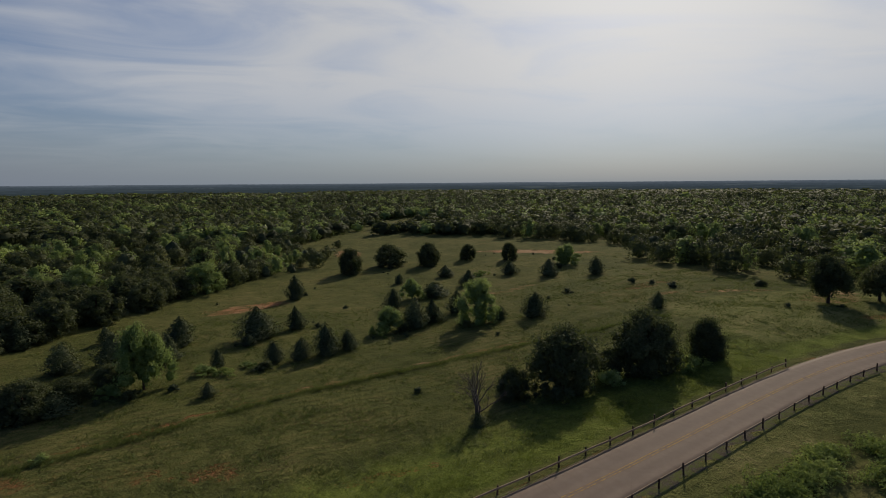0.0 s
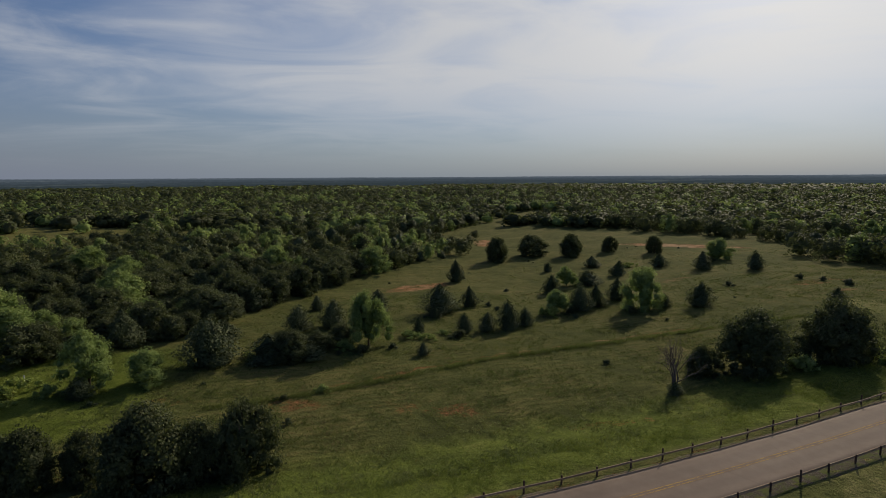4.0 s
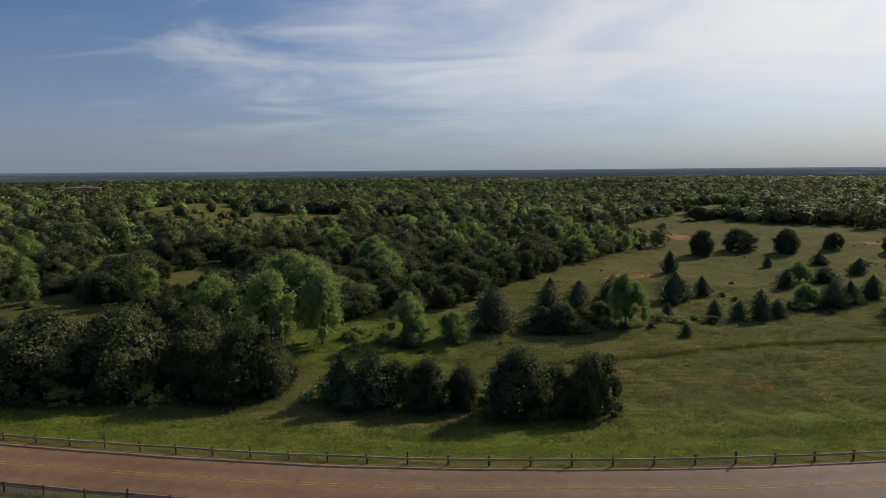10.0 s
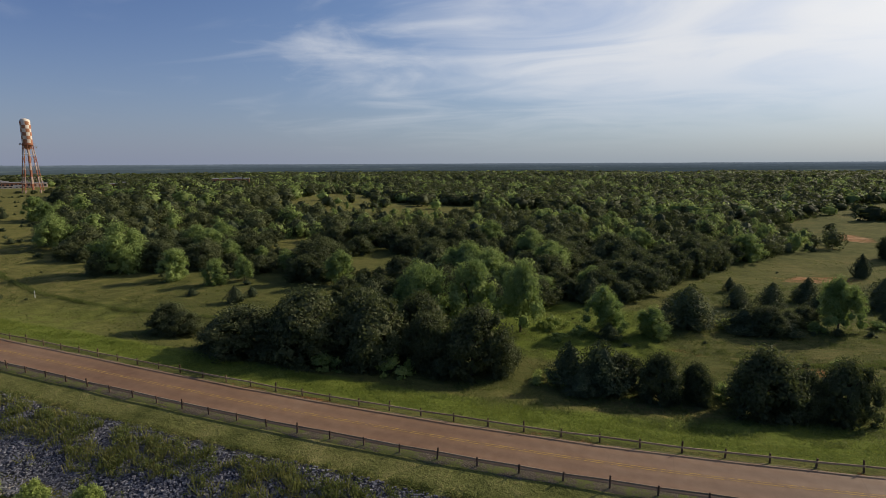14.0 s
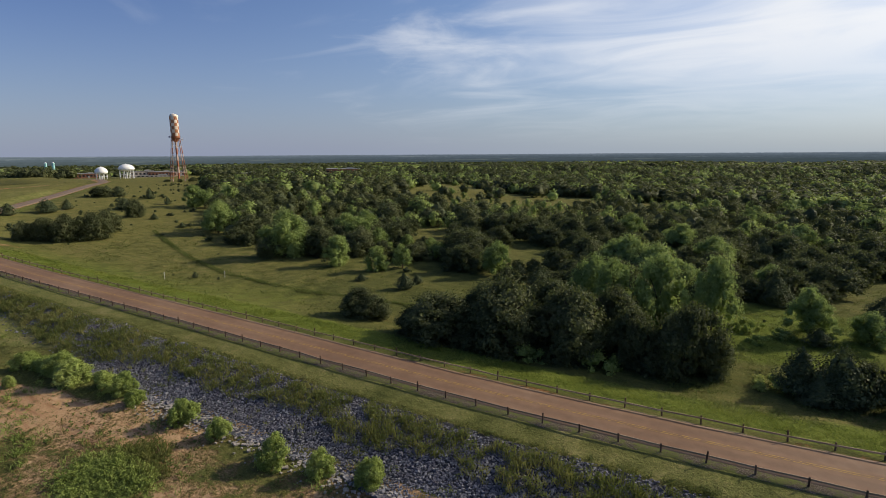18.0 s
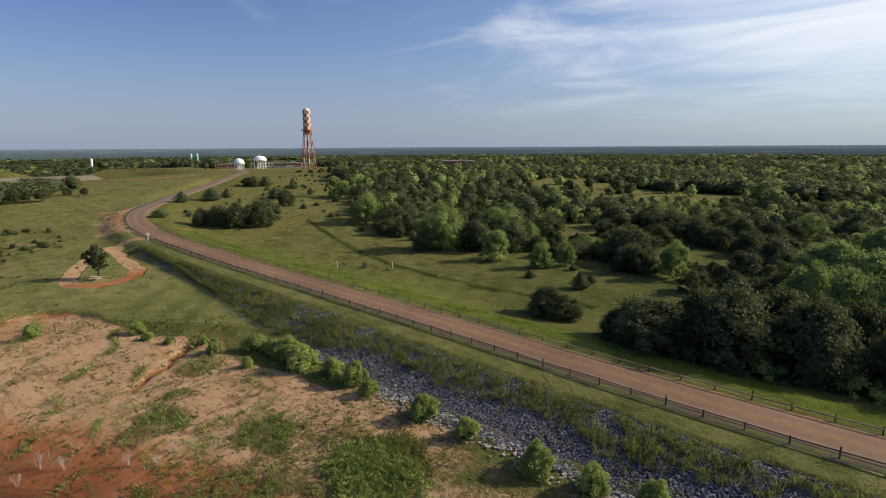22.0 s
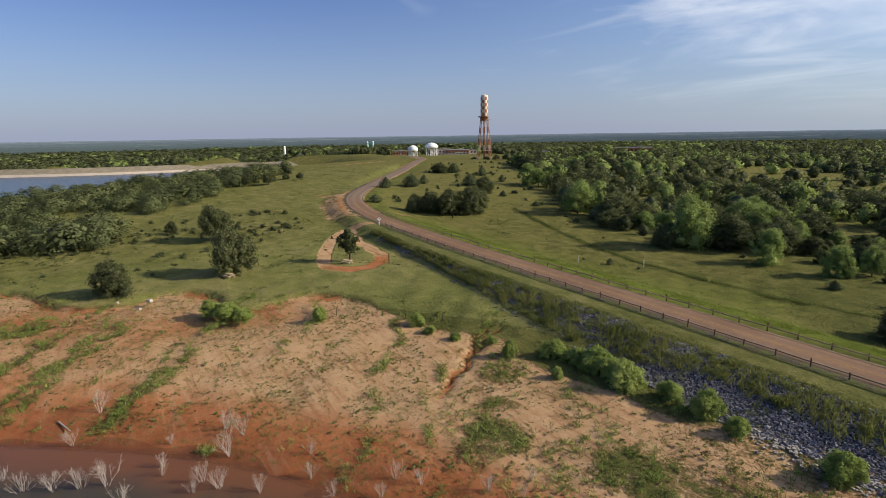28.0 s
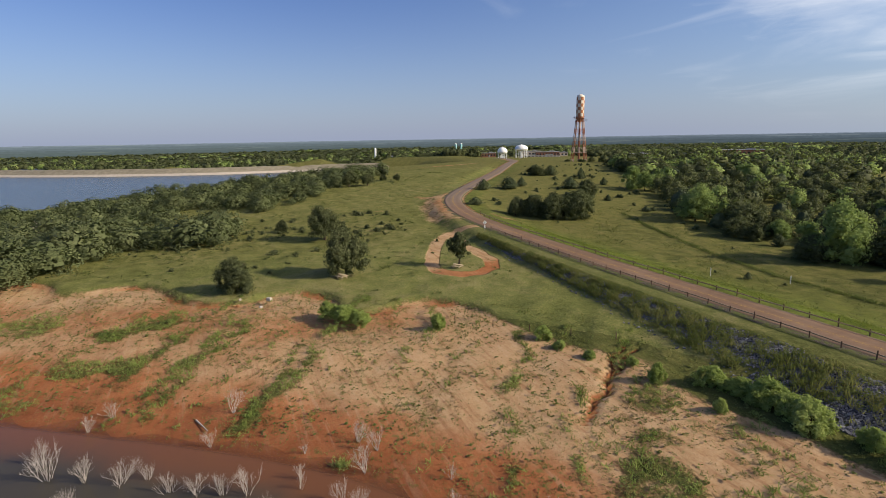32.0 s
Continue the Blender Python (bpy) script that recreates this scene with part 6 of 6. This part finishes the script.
# ---- the water works on the hill ----
WHITE = plain("white_tank_paint", (0.78, 0.78, 0.77), 0.45, 0.6, 0.12)
ORANGE = plain("faded_orange_paint", (0.37, 0.165, 0.085), 0.6, 0.8, 0.3)
CREAM = plain("cream_tank_paint", (0.72, 0.63, 0.52), 0.6, 0.5, 0.2)
BRICK = plain("red_brick", (0.3, 0.14, 0.09), 0.9, 0.6, 0.3)
BUFF = plain("buff_wall", (0.55, 0.45, 0.36), 0.85, 0.6, 0.2)
ROOF = plain("grey_roofing", (0.3, 0.29, 0.28), 0.9, 0.4, 0.3)
GLASS = plain("dark_window_glass", (0.03, 0.035, 0.04), 0.15, 2.0, 0.2)
AQUA = plain("aqua_tank_paint", (0.3, 0.55, 0.55), 0.5, 0.5, 0.15)


def banded(name):
    m, n = material(name)
    z = n.add("SeparateXYZ", Vector=n.here).outputs[2]
    band = n.math("GREATER_THAN", n.math("FRACT", n.math("DIVIDE", z, 9.4)), 0.5)
    rust = n.noise(n.here, 0.7, 5.0)
    finish(n, n.mix(n.math("MULTIPLY", rust, 0.4), n.mix(band, (0.5, 0.38, 0.31), (0.33, 0.125, 0.07)), (0.26, 0.15, 0.1)), 0.7)
    return m


def turned(profile, seg, name, mat):
    """A surface of revolution from (radius, height) rows."""
    v, q = [], []
    for r, z in profile:
        for j in range(seg):
            a = 2 * math.pi * j / seg
            v.append((r * math.cos(a), r * math.sin(a), z))
    for i in range(len(profile) - 1):
        for j in range(seg):
            q.append([i * seg + j, i * seg + (j + 1) % seg, (i + 1) * seg + (j + 1) % seg, (i + 1) * seg + j])
    return mesh_from(name, v, q, mat, True)


def beam(a, b, r, mat, name="beam", seg=6):
    v, q = limb([a, b], [r, r], seg)
    return mesh_from(name, v, q, mat, True)


def water_tower(x, y, tall):
    base = tagged(new("water_tower"), "tall water tower with orange checkered tank on lattice legs", "water tower")
    steel = banded("banded_steel")
    t0, r = tall * .65, 3.0
    tank = part("tank", turned([(.3, t0 - 3.6), (1.6, t0 - 2.4), (r, t0), (r, tall - 2.0), (r * .86, tall - .9), (r * .5, tall - .25), (.05, tall)], 24, "tank", CREAM), base, "cream cylindrical tank with a domed top")
    part("tank_bottom", turned([(.35, t0 - 3.75), (1.7, t0 - 2.5), (r + .05, t0 - .05), (r + .05, t0 + 1.2)], 24, "tank_bottom", ORANGE), base, "orange conical tank bottom")
    rows, cols = 6, 8
    step = (tall - 2.2 - t0 - 1.2) / rows
    for k in range(rows):
        for c in range(cols):
            if (k + c) % 2 == 0:
                v = [((r + .04) * math.cos(2 * math.pi * (c + f / 4) / cols), (r + .04) * math.sin(2 * math.pi * (c + f / 4) / cols), t0 + 1.2 + step * (k + g)) for g in (0, 1) for f in range(5)]
                part("checker_panel", mesh_from("checker_panel", v, grid_quads(5, 2), ORANGE, True), tank, "faded orange checker panel")
    balcony = part("balcony", turned([(r, t0 - .1), (r + 1.1, t0 - .1), (r + 1.1, t0 + .05), (r, t0 + .05)], 24, "balcony", steel), base)
    part("balcony_rail", turned([(r + 1.05, t0 + 1.0), (r + 1.12, t0 + 1.0), (r + 1.12, t0 + 1.1), (r + 1.05, t0 + 1.1), (r + 1.05, t0 + 1.0)], 24, "balcony_rail", steel), balcony)
    part("riser_pipe", mesh_from("riser_pipe", *limb([(0, 0, -.5), (0, 0, t0 - 3.4)], [.75, .75], 12), steel, True), base)
    legs = 8
    def at(i, f):
        rr = 6.2 + (r - .1 - 6.2) * f
        return (rr * math.cos(2 * math.pi * i / legs), rr * math.sin(2 * math.pi * i / legs), f * t0)
    for i in range(legs):
        part("leg", mesh_from("leg", *limb([at(i, -.02), at(i, .5), at(i, 1.0)], [.3, .28, .26], 8), steel, True), base)
        for k in range(5):
            f0, f1 = k / 5, (k + 1) / 5
            part("strut", beam(at(i, f1), at(i + 1, f1), .11, steel, "strut"), base)
            part("tie_rod", beam(at(i, f0), at(i + 1, f1), .05, steel, "tie_rod", 4), base)
            part("tie_rod", beam(at(i + 1, f0), at(i, f1), .05, steel, "tie_rod", 4), base)
    part("mast", beam((0, 0, tall - .2), (0, 0, tall + 3.2), .05, GALV, "mast"), base)
    for a, z in ((40, t0 - 1.5), (200, t0 + .6), (300, t0 - 6)):
        c, s = math.cos(radians(a)), math.sin(radians(a))
        v, q = limb([(c * 4.3, s * 4.3, z), (c * 4.9, s * 4.9, z)], [.75, .8], 12)
        dish = part("antenna_dish", mesh_from("antenna_dish", np.concatenate([v, [(c * 4.3, s * 4.3, z)]]), q, WHITE, True), base, "white round antenna dish")
        part("antenna_arm", beam((c * 2.8, s * 2.8, z), (c * 4.35, s * 4.35, z), .1, GALV, "antenna_arm"), dish)
    on_ground(base, x, y, 12)


water_tower(-457.5, 217.0, 51.2)
for x, y, h, w in ((-451, 224, 3.6, 5), (-446, 219, 2.4, 4), (-450, 213, 2.6, 4), (-463, 210, 1.8, 4), (-441, 226, 2.2, 5)):
    plant(OAKS[int(h) % 4], x, y, h, w / h, group="bushes round the tower")


def ball_tank(x, y, r, dome, legs_h, label):
    base = tagged(new("water_tank"), label, "water tank", "elevated tanks")
    prof = [(.05, legs_h - .2)]
    prof += [(r * math.sin(a), legs_h + dome * .3 - dome * (.32 if a < math.pi / 2 else .65) * math.cos(a)) for a in np.linspace(.3, math.pi - .02, 18)]
    prof[-1] = (.05, prof[-1][1])
    part("tank", turned(prof, 32, "tank", WHITE), base)
    for i in range(8):
        a = 2 * math.pi * i / 8
        p = (r * .86 * math.cos(a), r * .86 * math.sin(a))
        part("leg", beam((*p, -.5), (*p, legs_h + dome * .4), .3, WHITE, "leg", 8), base)
        b = 2 * math.pi * (i + 1) / 8
        part("strut", beam((*p, legs_h * .55), (r * .86 * math.cos(b), r * .86 * math.sin(b), legs_h * .55), .1, WHITE, "strut"), base)
    part("riser_pipe", beam((0, 0, -.5), (0, 0, legs_h), .8, WHITE, "riser_pipe", 10), base)
    part("vent", shape("vent", WHITE, tube(.5, .3, .8, z=legs_h + dome * .93, seg=8), bevel=.05), base)
    on_ground(base, x, y)


ball_tank(-606.0, 257.5, 7.2, 7.0, 7.2, "large white domed water tank on legs")
ball_tank(-604.0, 233.0, 5.4, 7.4, 4.6, "small white ball-shaped water tank on legs")


def building(x, y, sx, sy, h, turn, wall, label, roof_h=0.5, cols=6, rows=1):
    base = tagged(new("building"), label, "building")
    part("wall", shape("wall", wall, box(sx, sy, h + 1.0, z=h / 2 - .5), bevel=.04), base)
    part("roof", shape("roof", ROOF, box(sx + .7, sy + .7, roof_h, z=h + roof_h / 2), box(sx * .2, sy * .3, 1.2, sx * .2, 0, h + roof_h + .55), bevel=.05), base)
    win = shape("window", GLASS, box(min(2.2, sx / cols * .55), .12, min(1.6, h / rows * .5)), bevel=.02)
    for side in (-1, 1):
        for i in range(cols):
            for k in range(rows):
                part("window", win, base).matrix_basis = Matrix.Translation(((i + .5) / cols * sx - sx / 2, side * (sy / 2 + .03), h * (k + .55) / rows))
    part("door", shape("door", GALV, box(1.6, .14, 2.3, sx * .13, -sy / 2 - .04, 1.15), bevel=.03), base)
    on_ground(base, x, y, turn)


FACE = 62
building(-640, 292, 22, 12, 5.5, FACE, BUFF, "low buff plant building with a flat grey roof")
building(-628, 306, 26, 12, 4.6, FACE, BRICK, "low red brick plant building behind the tanks", rows=1, cols=8)
building(-622, 322, 12, 10, 4.0, FACE, BUFF, "small pale plant shed", cols=3)
building(-665, 248, 20, 10, 4.6, FACE, BRICK, "brick plant building beside the small tank")
building(-612, 288, 40, 3, 1.6, FACE, CONCRETE, "long low concrete basin in front of the plant", .25, 10)
building(-468, 418, 36, 16, 10.5, 40, BRICK, "long brown brick building among the trees", cols=10, rows=2)
building(-471, 338, 40, 14, 4.2, 40, BUFF, "low building with a pale roof in the woods", cols=7)
building(-446, 352, 18, 12, 3.6, 40, BUFF, "low pale building at the edge of the woods", cols=5)
building(-480, 300, 16, 9, 4.0, 50, BRICK, "small brick house behind the tower", cols=4)
building(-835, 190, 11, 7, 3.0, FACE, SIGN_WHITE, "white farm shed near the silo", cols=4)


def silo(x, y, r, h, mat, label):
    base = tagged(new("silo"), label, "silo", "silos")
    part("shell", turned([(r, -1.0), (r, h)], 20, "shell", mat), base)
    part("cap", turned([(r * 1.02, h - .1), (r * .9, h + .5), (.05, h + 1.1)], 20, "cap", WHITE), base)
    part("ladder", beam((r + .15, 0, 0), (r + .15, 0, h), .12, GALV, "ladder"), base)
    on_ground(base, x, y, 200)


silo(-752, 249, 1.35, 20.0, AQUA, "tall aqua and white storage tank")
silo(-749.5, 255.5, 1.35, 20.0, AQUA, "tall aqua and white storage tank")
silo(-850, 169, 1.5, 17.5, WHITE, "white farm silo behind the trees")


def treeline():
    """Broken rows of trees on the far side of the hill."""
    rng = np.random.default_rng(77)
    n = 190
    k = rng.random(n)
    x = -668 - 40 * k + rng.normal(0, 9, n)
    y = 225 - 130 * k + rng.normal(0, 9, n)
    h = 6 + 6 * rng.random(n)
    temp = [round_crown(400 + i, 90, .075, 8, .0, .5, .5, 0, .75) for i in range(4)]
    grow_stuff("treeline", temp, rng.integers(0, 4, n), x, y, h, h * (.9 + .4 * rng.random(n)), OAK, "row of trees behind the brow of the hill", soft=.6)


treeline()
for x, y, h in ((-560, 178, 4.5), (-430, 200, 3.0), (-690, 214, 9.0), (-640, 190, 5.0)):
    plant(TALLOAKS[0], x, y, h, .9, group="lone oaks on the mown grass")
